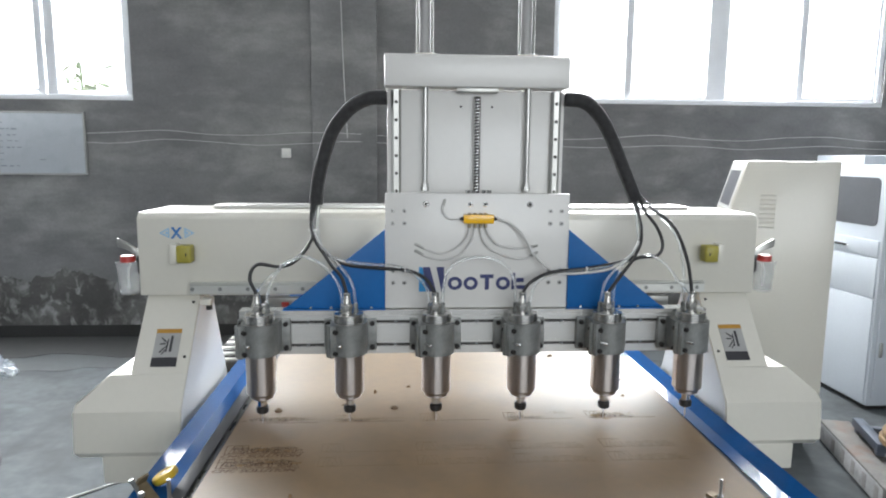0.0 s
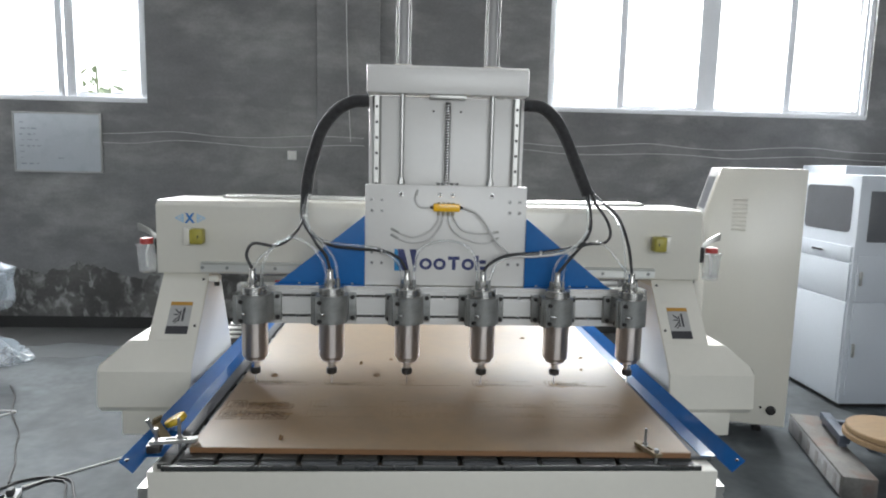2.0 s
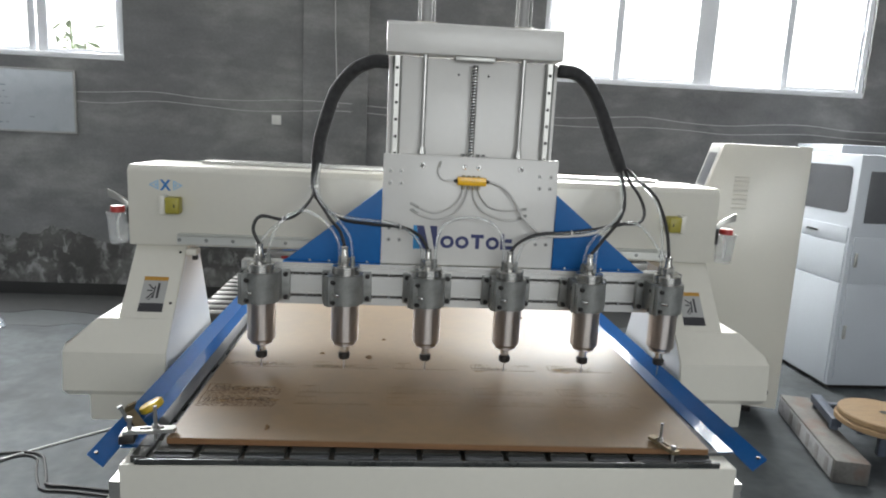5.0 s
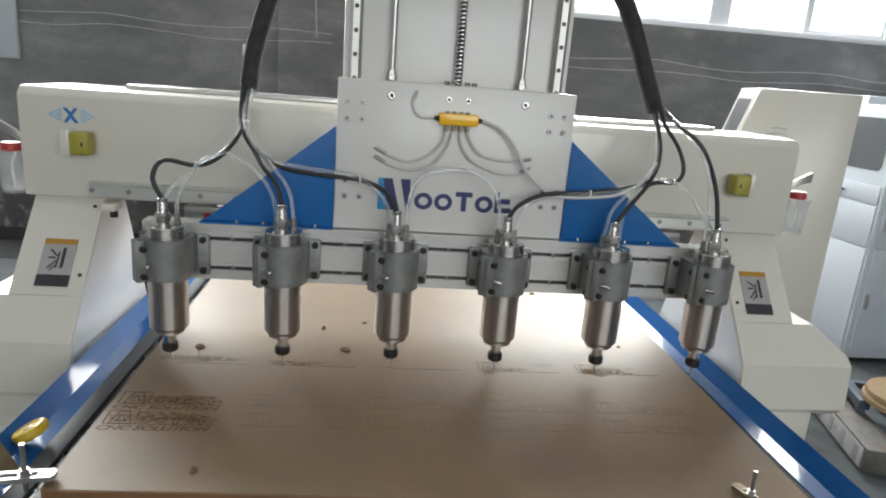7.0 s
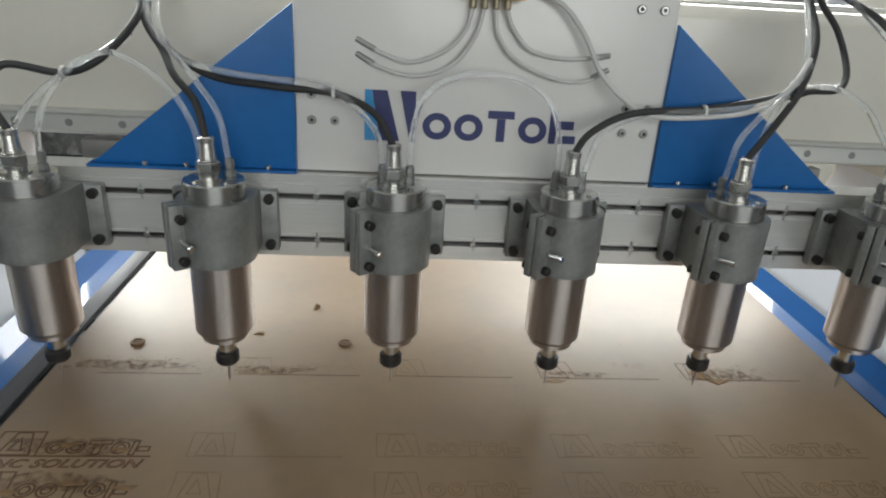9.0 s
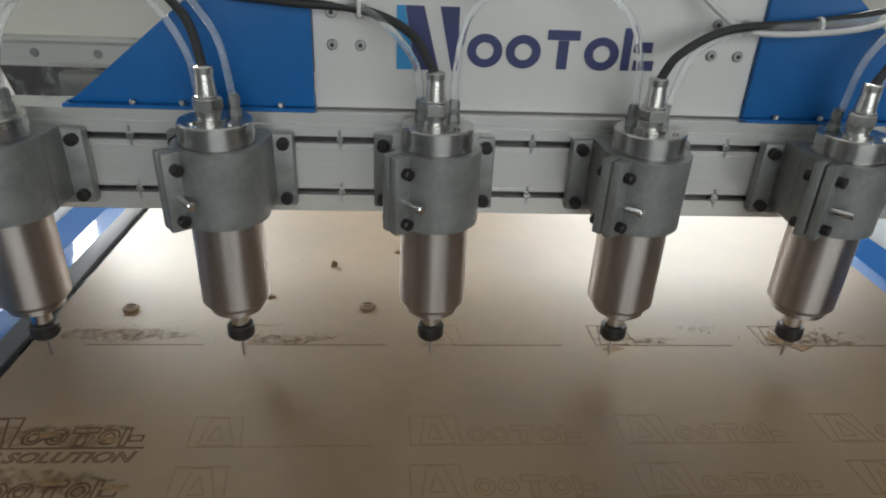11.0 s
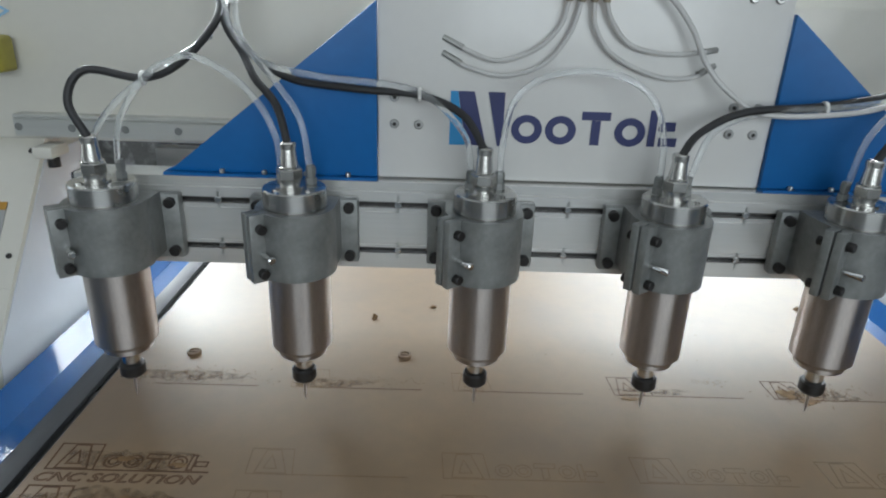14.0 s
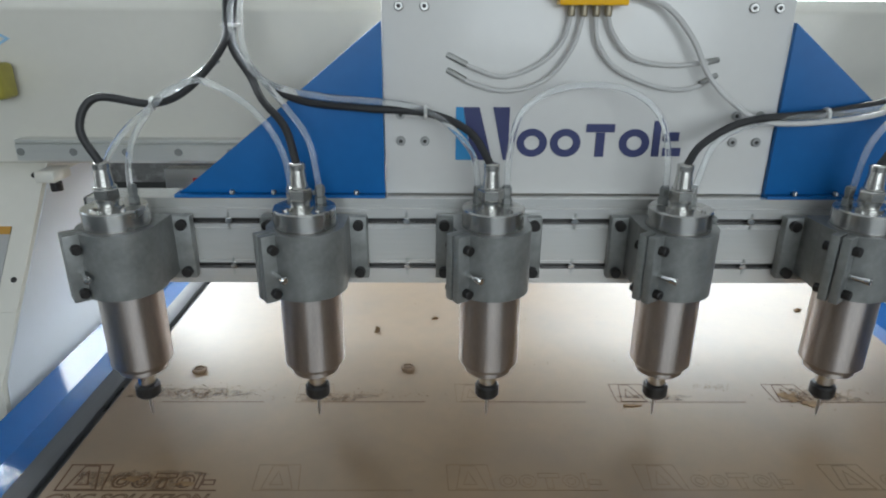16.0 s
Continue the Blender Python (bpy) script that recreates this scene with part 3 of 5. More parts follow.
# black slats with gaps, running along the bed
SL0, SL1, N_SLAT = -0.663, 0.605, 13
pitch_x = (SL1 - SL0) / N_SLAT
bm = B()
box(bm, SL0 - 0.0065, SL1 - 0.0005, 0.0375, 2.55, 0.9655, 0.974)
part("slat_base", bm, BLACK_BED, bed)
for i in range(N_SLAT):
    bm = B()
    a = SL0 + i * pitch_x + 0.0055
    prism(bm, [(a, 0.9745), (a + pitch_x - 0.011, 0.9745), (a + pitch_x - 0.011, 0.982), (a + pitch_x - 0.015, 0.985), (a + 0.004, 0.985), (a, 0.982)], "y", 0.054, 2.54)
    sl = part("slat", bm, SLAT, bed)
    bm = B()
    box(bm, a + 0.001, a + pitch_x - 0.012, 0.039, 0.0535, 0.9745, 0.9800, 0.001)
    part("slat_lip", bm, STRIP, sl)
bm = B()
box(bm, -0.7025, -0.670, 0.040, 0.0875, 0.9655, 0.981, 0.002)
part("end_slat", bm, SLAT, bed)
bm = B()
box(bm, -0.690, SL1 + 0.010, 0.0305, 0.037, 0.9655, 0.9785, 0.001)
part("front_strip", bm, BLACK_BED, bed)
# model writing and the plain blue mark on the front
bm = B()
words(bm, "EM1325-S6", -0.692, -0.380, 0.830, 0.887, lambda u, w, d: (u, 0.029 + d, w), 0.0012, bold=0.028)
part("model_writing", bm, SIGN_BLUE, bed, "bold blue model writing")
mark = [(0.10, 0.072), (0.185, 0.03), (0.225, 0.075), (0.31, 0.085), (0.405, 0.06), (0.475, 0.07), (0.555, 0.055)]
for x, w in mark:
    x -= 0.028
    for z0, z1, sh in ((0.871, 0.888, 0.016), (0.848, 0.865, -0.002), (0.827, 0.842, -0.018)):
        bm = B()
        prism(bm, [(x + sh, z0), (x + w + sh, z0), (x + w + sh + 0.011, z1), (x + sh + 0.011, z1)], "y", 0.028, 0.0295)
        part("blue_mark", bm, MARK_BLUE, bed)

# ---- the board on the bed ----
bm = B()
prism(bm, [(-0.642, 0.090), (0.598, 0.058), (0.650, 2.46), (-0.640, 2.49)], "z", 0.9858, 1.0, 0.0012)
board = thing("work_board", (-0.017, 1.26, 0.986), "brown hardboard sheet with engraved marks lying on the slats", "board")
part("sheet", bm, MDF, board)
bm = B()
prism(bm, [(-0.6395, 0.0876), (0.5955, 0.0557), (0.5955, 0.0578), (-0.6395, 0.0897)], "z", 0.9862, 0.9985)
part("front_edge", bm, EDGE_WOOD, board)

# ---- gantry, which travels along the bed ----
gantry = thing("gantry", (CX, 0.95, 0.75), "cream painted router gantry with two legs and a cross beam", "machine gantry")
bm = B()
prism(bm, [(0.790, 1.3035), (0.782, 1.307), (0.782, 1.539), (0.800, 1.557), (1.06, 1.557), (1.075, 1.539), (1.075, 1.3035)], "x", CX - 0.945, CX + 0.962, 0.004)
beam = part("beam", bm, CREAM, gantry)
bm = B()
prism(bm, [(0.7815, 1.315), (0.7565, 1.315), (0.7555, 1.316), (0.7555, 1.3405), (0.759, 1.343), (0.7555, 1.345), (0.757, 1.348), (0.7815, 1.348)], "x", CX - 0.79, CX + 0.79)
rail = part("cross_rail", bm, CROSS_RAIL, gantry)
for i in range(20):
    bm = B()
    lathe(bm, [(0.0001, -0.7555), (0.0062, -0.7555), (0.0062, -0.7548), (0.0001, -0.7548)], 10, (0, 0, 0), "y")
    bmesh.ops.scale(bm, vec=(1, -1, 1), verts=bm.verts)
    bmesh.ops.translate(bm, vec=(-0.816 + 0.0815 * i, 0, 1.3295), verts=bm.verts)
    part("rail_bolt", bm, CLAMP, rail)
bm = B()
box(bm, CX - 0.76, CX + 0.80, 0.93, 1.03, 1.5575, 1.569, 0.003)
part("cable_tray", bm, ALU, gantry)


def leg(s):
    """s: -1 or 1, the side of the bed."""
    off = 0.025 if s > 0 else 0.005
    x = lambda d: CX + s * (d + off)
    bump = lambda d: CX + s * d
    tip = lambda d: CX + s * (d + (0.036 if s > 0 else 0.004))
    slope = lambda z: 0.594 + (z - 1.040) * 0.7945
    bm = B()
    a, b = sorted((x(0.770), x(0.925)))
    prism(bm, [(slope(1.303), 1.303), (slope(1.106), 1.106), (1.003, 1.106), (0.920, 1.303)], "x", a, b)
    col = part("leg", bm, CREAM, gantry)
    bm = B()
    a, b = sorted((x(0.770), x(1.062)))
    prism(bm, [(slope(1.1055), 1.1055), (0.594, 1.040), (0.577, 1.020), (0.567, 0.906), (0.592, 0.884), (1.092, 0.884), (1.003, 1.1055)], "x", a, b)
    for v in bm.verts:
        if v.co.z > 1.09 and abs(v.co.x - x(1.062)) < 1e-4:
            v.co.x = x(0.985)
    out = [e for e in bm.edges if all(abs(v.co.x - x(0.770)) > 0.01 for v in e.verts)]
    bmesh.ops.bevel(bm, geom=out, offset=0.008, segments=2, affect="EDGES", profile=0.5)
    part("foot", bm, CREAM, gantry)
    bm = B()
    prism(bm, [(slope(1.278) + 0.012, 1.278), (0.608, 1.046), (0.589, 1.018), (0.577, 0.936), (1.068, 0.936), (1.000, 1.10), (0.924, 1.278)], "x", *sorted((x(0.7680), x(0.7696))))
    part("inner_panel", bm, PANEL, gantry, "glossy white inner panel")
    bm = B()
    a, b = sorted((x(0.785), x(0.998)))
    box(bm, a, b, 0.597, 1.07, 0.800, 0.8835, 0.006)
    part("foot_base", bm, CREAM, gantry)
    bm = B()
    a, b = sorted((x(0.724), x(0.7695)))
    box(bm, a, b, 0.66, 1.06, 0.852, 0.930, 0.003)
    part("slide_block", bm, DARK_STEEL, gantry)
    # sticker on the sloping face
    up = Vector((0, 0.7945, 1.0)).normalized()
    n = Vector((0, -up.z, up.y))
    org = Vector((0, 0.594, 1.040))
    cxs = x(0.84)

    def on_face(u, w, d):
        return Vector((cxs + u, 0, 0)) + org + up * w + n * d

    def slab(name, u0, u1, w0, w1, d, mat, parent):
        bm = B()
        vs = [bm.verts.new(on_face(u, w, dd)) for u in (u0, u1) for w in (w0, w1) for dd in (0.0004, d)]
        for f in ((0, 1, 3, 2), (4, 6, 7, 5), (0, 4, 5, 1), (2, 3, 7, 6), (0, 2, 6, 4), (1, 5, 7, 3)):
            bm.faces.new([vs[i] for i in f])
        return part(name, bm, mat, parent)
    st = slab("warning_sticker", -0.036, 0.036, 0.105, 0.222, 0.0016, STICKER_GREY, gantry)
    slab("top_band", -0.036, 0.036, 0.209, 0.2222, 0.0022, STICKER_ORANGE, st)
    slab("text_band", -0.036, 0.036, 0.105, 0.133, 0.0022, STICKER_BLACK, st)
    bm = B()
    for u0, w0, u1, w1, t in ((0.012, 0.15, 0.012, 0.20, 0.007), (0.0, 0.15, 0.002, 0.19, 0.004), (-0.018, 0.148, -0.002, 0.168, 0.004), (-0.02, 0.175, -0.004, 0.175, 0.004),
                              (-0.018, 0.195, -0.002, 0.18, 0.004), (-0.012, 0.143, 0.0, 0.158, 0.003)):
        d = Vector((u1 - u0, w1 - w0))
        p = Vector((-d.y, d.x)).normalized() * t / 2
        vs = [bm.verts.new(on_face(u0 + e * p.x, w0 + e * p.y, k)) for k in (0.001, 0.0023) for e in (-1, 1)]
        vs += [bm.verts.new(on_face(u1 + e * p.x, w1 + e * p.y, k)) for k in (0.001, 0.0023) for e in (-1, 1)]
        for f in ((0, 1, 5, 4), (2, 6, 7, 3), (0, 4, 6, 2), (1, 3, 7, 5), (0, 2, 3, 1), (4, 5, 7, 6)):
            bm.faces.new([vs[i] for i in f])
    part("pictogram", bm, STICKER_BLACK, st)
    for w, u in ((0.135, -s * 0.056), (0.311, -s * 0.054)):
        bm = B()
        c = on_face(u, w, 0.0)
        lathe(bm, [(0.0045, -0.002), (0.0045, 0.002), (0.003, 0.003), (0.0001, 0.003)], 10)
        bm.transform(Matrix.Translation(c) @ n.to_track_quat("Z", "Y").to_matrix().to_4x4())
        part("screw", bm, DARK_STEEL, col)
    # amber bumper on a white block, facing inwards
    bm = B()
    a, b = sorted((bump(0.820), bump(0.842)))
    box(bm, a, b, 0.742, 0.7815, 1.407, 1.467, 0.004)
    bl = part("bumper_block", bm, CREAM, gantry)
    bm = B()
    a, b = sorted((bump(0.776), bump(0.8195)))
    box(bm, a, b, 0.733, 0.776, 1.411, 1.463, 0.007, 3)
    bp = part("bumper", bm, BUMPER, bl)
    bm = B()
    box(bm, bump(0.790) - 0.002, bump(0.790) + 0.002, 0.7322, 0.7335, 1.432, 1.442)
    part("bumper_hole", bm, DARK_STEEL, bp)
    # oil cup at the beam's end
    bm = B()
    lathe(bm, [(0.0255, 1.293), (0.0280, 1.296), (0.0345, 1.388), (0.0385, 1.389), (0.0385, 1.394), (0.0335, 1.3935), (0.0265, 1.300), (0.001, 1.299)], 28, (tip(1.008), 0.87, 0))
    cup = part("oil_cup", bm, CLEAR_CUP, gantry, "clear plastic oil cup with a red lid")
    bm = B()
    box(bm, *sorted((CX + s * (0.9625 if s > 0 else 0.9455), tip(0.9725))), 0.85, 0.89, 1.36, 1.415, 0.002)
    part("cup_bracket", bm, DARK_STEEL, cup)
    bm = B()
    lathe(bm, [(0.0215, 1.3945), (0.0225, 1.396), (0.0225, 1.411), (0.0205, 1.4145), (0.008, 1.4155)], 24, (tip(1.008), 0.87, 0))
    part("lid", bm, RED, cup)
    bm = B()
    lathe(bm, [(0.0255, 1.3005), (0.0265, 1.316)], 20, (tip(1.008), 0.87, 0))
    part("oil", bm, CLEAR_CUP, cup)
    bm = B()
    sweep(bm, [(tip(1.008), 0.87, 1.31), (tip(1.010), 0.87, 1.36), (tip(1.0), 0.87, 1.39)], 0.0035, 8, 4)
    part("suction_tube", bm, OUTLET, cup)
    bm = B()
    prism(bm, [(tip(0.968), 1.400), (tip(0.977), 1.400), (tip(0.980), 1.418), (tip(1.004), 1.434), (tip(1.034), 1.442), (tip(1.036), 1.468), (tip(1.030), 1.468), (tip(0.990), 1.446), (tip(0.969), 1.428)], "y", 0.862, 0.872, 0.001)
    part("pump_lever", bm, RAIL_STEEL, cup)
    return col


leg(-1)
leg(1)
bm = B()
box(bm, CX - 0.757, CX - 0.726, 0.732, 0.7815, 1.285, 1.303, 0.003)
sensor = part("limit_sensor", bm, CREAM, gantry)
bm = B()
lathe(bm, [(0.009, 1.271), (0.009, 1.2845)], 14, (CX - 0.732, 0.744, 0))
part("sensor_tip", bm, DARK_STEEL, sensor)
# axis label
bm = B()
words(bm, "X", CX - 0.847, CX - 0.813, 1.479, 1.513, lambda u, w, d: (u, 0.7815 - 0.0004 + d, w), 0.0008, bold=0.035)
part("axis_letter", bm, MARK_BLUE, gantry)
for s in (-1, 1):
    bm = B()
    c = CX - 0.8285
    for k, (i0, i1) in enumerate(((0.022, 0.052),)):
        tri = [(c + s * i0, 1.512), (c + s * i1, 1.496), (c + s * i0, 1.480)]
        inn = [(c + s * (i0 + 0.004), 1.506), (c + s * (i1 - 0.008), 1.496), (c + s * (i0 + 0.004), 1.486)]
        lo = [[bm.verts.new((p[0], y, p[1])) for p in q] for q in (tri, inn) for y in (0.7812, 0.7806)]
        for i in range(3):
            j = (i + 1) % 3
            bm.faces.new((lo[1][i], lo[1][j], lo[3][j], lo[3][i]))
            bm.faces.new((lo[0][i], lo[0][j], lo[1][j], lo[1][i]))
            bm.faces.new((lo[2][i], lo[2][j], lo[3][j], lo[3][i]))
    box(bm, c + s * 0.030 - 0.003, c + s * 0.030 + 0.003, 0.7806, 0.7813, 1.492, 1.500)
    part("arrow_mark", bm, STICKER_LIGHT, gantry)

# ---- lifting frame, which slides along the gantry ----
lift = thing("lifting_frame", (0, 0.74, 1.25), "pale painted lifting frame with guide rods and lead screw", "machine frame")
bm = B()
box(bm, -0.255, 0.255, 0.700, 0.722, 1.36, 1.915, 0.003)
part("back_plate", bm, PLATE, lift)
bm = B()
box(bm, -0.25, 0.25, 0.7225, 0.7545, 1.30, 1.50, 0.004)
part("slide_plate", bm, PLATE, lift)
bm = B()
prism(bm, [(0.668, 1.922), (0.668, 2.003), (0.684, 2.013), (0.82, 2.013), (0.82, 1.922)], "x", -0.262, 0.262, 0.004)
top = part("top_box", bm, PLATE, lift)
bm = B()
box(bm, -0.06, 0.06, 0.672, 0.6995, 1.9085, 1.9215, 0.002)
part("bearing_block", bm, RAIL_STEEL, lift)
for s in (-1, 1):
    bm = B()
    lathe(bm, [(0.0075, 1.630), (0.0075, 1.921)], 16, (s * 0.147, 0.686, 0))
    rod = part("guide_rod", bm, ROD, lift)
    bm = B()
    lathe(bm, [(0.012, 1.632), (0.012, 1.642), (0.010, 1.643), (0.010, 1.652)], 6, (s * 0.147, 0.686, 0))
    part("rod_nut", bm, ROD, rod)
    bm = B()
    prism(bm, [(s * 0.215, 0.690), (s * 0.215, 0.6995), (s * 0.243, 0.6995), (s * 0.243, 0.690), (s * 0.236, 0.684), (s * 0.222, 0.684)], "z", 1.30, 1.915)
    r = part("linear_rail", bm, RAIL_STEEL, lift)
    for i in range(6):
        bm = B()
        lathe(bm, [(0.005, 0.0), (0.005, 0.001), (0.0001, 0.001)], 10)
        bm.transform(Matrix.Translation((s * 0.229, 0.6835, 1.63 + 0.05 * i)) @ Matrix.Rotation(radians(90), 4, "X"))
        part("rail_bolt", bm, DARK_STEEL, r)
    bm = B()
    lathe(bm, [(0.017, 2.0135), (0.017, 2.95)], 24, (s * 0.147, 0.745, 0))
    cyl = part("air_cylinder", bm, CYLINDER, lift)
    for k in (-1, 1):
        bm = B()
        lathe(bm, [(0.004, 2.0135), (0.004, 2.95)], 10, (s * 0.147 + k * 0.021, 0.738, 0))
        part("tie_rod", bm, CLAMP, cyl)
    bm = B()
    box(bm, s * 0.147 - 0.03, s * 0.147 + 0.03, 0.715, 0.775, 2.0132, 2.021, 0.003)
    part("foot_flange", bm, CREAM, cyl)
    for px, pz in ((s * 0.045, 1.87),):
        bm = B()
        lathe(bm, [(0.0035, 0.0), (0.0035, 0.0012)], 10)
        bm.transform(Matrix.Translation((px, 0.6995, pz)) @ Matrix.Rotation(radians(90), 4, "X"))
        part("plate_screw", bm, DARK_STEEL, lift)
bm = B()
lathe(bm, [(0.0085, 1.60), (0.0085, 1.8975)], 16, (0.002, 0.684, 0))
screw = part("lead_screw", bm, DARK_STEEL, lift)
bm = B()
sweep(bm, [(0.002 + 0.0088 * math.cos(k * math.pi / 4), 0.684 + 0.0088 * math.sin(k * math.pi / 4), 1.60 + 0.0011 * k) for k in range(270)], 0.0027, 6, 1)
part("screw_thread", bm, CHROME, screw, smooth=60)
bm = B()
box(bm, -0.62, -0.36, 0.752, 0.776, 1.268, 1.304, 0.003)
bk = part("bearing_carriage", bm, RAIL_STEEL, lift)
bm = B()
box(bm, -0.545, -0.505, 0.7505, 0.7518, 1.274, 1.298)
part("label_plate", bm, WORN_WHITE, bk)
bm = B()
box(bm, -0.575, -0.553, 0.7505, 0.7518, 1.274, 1.290)
part("red_label", bm, RED, bk)
bm = B()
box(bm, 0.36, 0.62, 0.752, 0.776, 1.268, 1.304, 0.003)
part("bearing_carriage", bm, RAIL_STEEL, lift)

# ---- spindle head, which lifts on the frame ----
head = thing("spindle_head", (0, 0.65, 1.0), "six spindle router head with white plate and blue gussets", "machine head")
bm = B()
box(bm, -0.260, 0.260, 0.617, 0.636, 1.3055, 1.632, 0.003)
plate = part("front_plate", bm, PLATE, head)


def disc(bm, x, y, z, r, h, seg=14):
    """A screw head on a face that looks towards -y."""
    lathe(bm, [(r, 0.0), (r, -h * 0.7), (r * 0.8, -h), (0.0001, -h)], seg, (0, 0, 0), "y")
    bmesh.ops.translate(bm, vec=(x, y, z), verts=list(bm.verts))


for s in (-1, 1):
    for dx in (0.206, 0.238):
        for z in (1.583, 1.548, 1.414, 1.379):
            bm = B()
            disc(bm, s * dx, 0.6168, z, 0.0062, 0.003)
            sc = part("plate_screw", bm, ROD, plate)
            bm = B()
            disc(bm, s * dx, 0.6136, z, 0.0028, 0.0006, 6)
            part("socket", bm, DARK_STEEL, plate)
for x, z, r in ((-0.146, 1.602, 0.0085), (0.146, 1.602, 0.0085), (-0.022, 1.602, 0.007), (0.020, 1.602, 0.007)):
    bm = B()
    disc(bm, x, 0.6168, z, r, 0.004)
    part("cap_screw", bm, CHROME, plate)
    bm = B()
    disc(bm, x, 0.6126, z, r * 0.55, 0.0007, 6)
    part("socket", bm, DARK_STEEL, plate)
for x in (-0.028, -0.012, 0.016, 0.032):
    bm = B()
    lathe(bm, [(0.007, 1.6325), (0.007, 1.640), (0.0045, 1.641)], 8, (x, 0.630, 0))
    part("nut_bolt", bm, CHROME, plate)
for s in (-1, 1):
    for z0 in (1.33, 1.53):
        bm = B()
        box(bm, *sorted((s * 0.208, s * 0.250)), 0.6365, 0.6838, z0, z0 + 0.07, 0.003)
        part("rail_carriage", bm, RAIL_STEEL, head)
# plain mark: a square of slanted bars, then rings and bars
MX, MZ, FRONT = -0.165, 1.3535, 0.6169
for name, mat, pts in (("mark_blue", LOGO_BLUE, [(0.0, 0.0), (0.021, 0.0), (0.0095, 0.0705), (0.0, 0.0705)]),
                       ("mark_slant", NAVY, [(0.0215, 0.0), (0.049, 0.0), (0.031, 0.0705), (0.010, 0.0705)]),
                       ("mark_slant", NAVY, [(0.064, 0.0), (0.071, 0.0), (0.071, 0.0705), (0.049, 0.0705)])):
    bm = B()
    prism(bm, [(MX + u, MZ + v) for u, v in pts], "y", FRONT - 0.0014, FRONT)
    part(name, bm, mat, plate)


def ring(bm, cx, cz, ro, ri, n=28):
    rows = []
    for i in range(n):
        a = 2 * math.pi * i / n
        rows.append([bm.verts.new((cx + r * math.cos(a) * 1.08, y, cz + r * math.sin(a))) for r in (ri, ro) for y in (FRONT - 0.0014, FRONT)])
    for k in range(n):
        p, q = rows[k], rows[(k + 1) % n]
        for i, j in ((0, 2), (2, 3), (3, 1), (1, 0)):
            bm.faces.new((p[i], q[i], q[j], p[j]))


for cx in (-0.063, -0.018, 0.0745):
    bm = B()
    ring(bm, cx, 1.377, 0.0190, 0.0095)
    part("mark_ring", bm, NAVY, plate)
for x0, x1, z0, z1 in ((0.009, 0.047, 1.3915, 1.4025), (0.0225, 0.0345, 1.3585, 1.391), (0.099, 0.109, 1.3590, 1.407), (0.112, 0.134, 1.380, 1.392), (0.114, 0.138, 1.3595, 1.371)):
    bm = B()
    box(bm, x0, x1, FRONT - 0.0014, FRONT, z0, z1)
    part("mark_bar", bm, NAVY, plate)

for s in (-1, 1):
    bm = B()
    prism(bm, [(s * 0.2605, 1.3080), (s * 0.545, 1.3080), (s * 0.53, 1.314), (s * 0.2605, 1.531)], "y", 0.610, 0.620, 0.001)
    g = part("gusset", bm, BLUE, head, "blue painted triangular gusset plate")
    bm = B()
    box(bm, *sorted((s * 0.2605, s * 0.545)), 0.601, 0.6195, 1.3038, 1.3075)
    part("gusset_flange", bm, BLUE, g)
    for i in range(4):
        bm = B()
        lathe(bm, [(0.0036, 1.3077), (0.0036, 1.312), (0.003, 1.313)], 10, (s * (0.299 + 0.0562 * i), 0.6055, 0))
        part("flange_bolt", bm, ROD, g)

# aluminium cross extrusion with two slots
bm = B()
LOW, SLOT_A, SLOT_B, TOP = 1.1790, 1.2050, 1.2712, 1.3035
prof = [(0.648, LOW), (0.600, LOW), (0.600, SLOT_A - 0.0042), (0.610, SLOT_A - 0.0042), (0.610, SLOT_A + 0.0042), (0.600, SLOT_A + 0.0042),
        (0.600, SLOT_A + 0.0080), (0.6012, SLOT_A + 0.0085), (0.6012, SLOT_A + 0.0100), (0.600, SLOT_A + 0.0105),
        (0.600, SLOT_B - 0.0105), (0.6012, SLOT_B - 0.0100), (0.6012, SLOT_B - 0.0085), (0.600, SLOT_B - 0.0080),
        (0.600, SLOT_B - 0.0042), (0.610, SLOT_B - 0.0042), (0.610, SLOT_B + 0.0042), (0.600, SLOT_B + 0.0042),
        (0.600, 1.289), (0.602, 1.290), (0.602, 1.293), (0.600, 1.294), (0.600, TOP), (0.648, TOP)]
prism(bm, prof, "x", -0.664, 0.664)
ext = part("cross_extrusion", bm, ALU, head)
# black strips on the slot floors stand in for the shade inside
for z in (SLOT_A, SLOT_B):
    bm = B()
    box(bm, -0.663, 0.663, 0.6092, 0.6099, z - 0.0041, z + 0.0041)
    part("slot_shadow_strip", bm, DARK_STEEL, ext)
for i in range(5):
    for z in (SLOT_A, SLOT_B):
        bm = B()
        disc(bm, -0.475 + 0.2376 * i + 0.006 * (i % 2), 0.6015, z, 0.0052, 0.003, 10)
        nut = part("slot_nut", bm, CHROME, ext)
        bm = B()
        c = -0.475 + 0.2376 * i + 0.006 * (i % 2)
        box(bm, c - 0.0016, c + 0.0016, 0.5992, 0.6090, z - 0.0125, z + 0.0125)
        part("slot_bracket", bm, CLAMP, ext)
for s in (-1, 1):
    bm = B()
    box(bm, *sorted((s * 0.6645, s * 0.668)), 0.600, 0.648, LOW, TOP, 0.001)
    part("end_cap", bm, DARK_STEEL, ext)

# one spindle's meshes, shared by all six
SY = 0.536


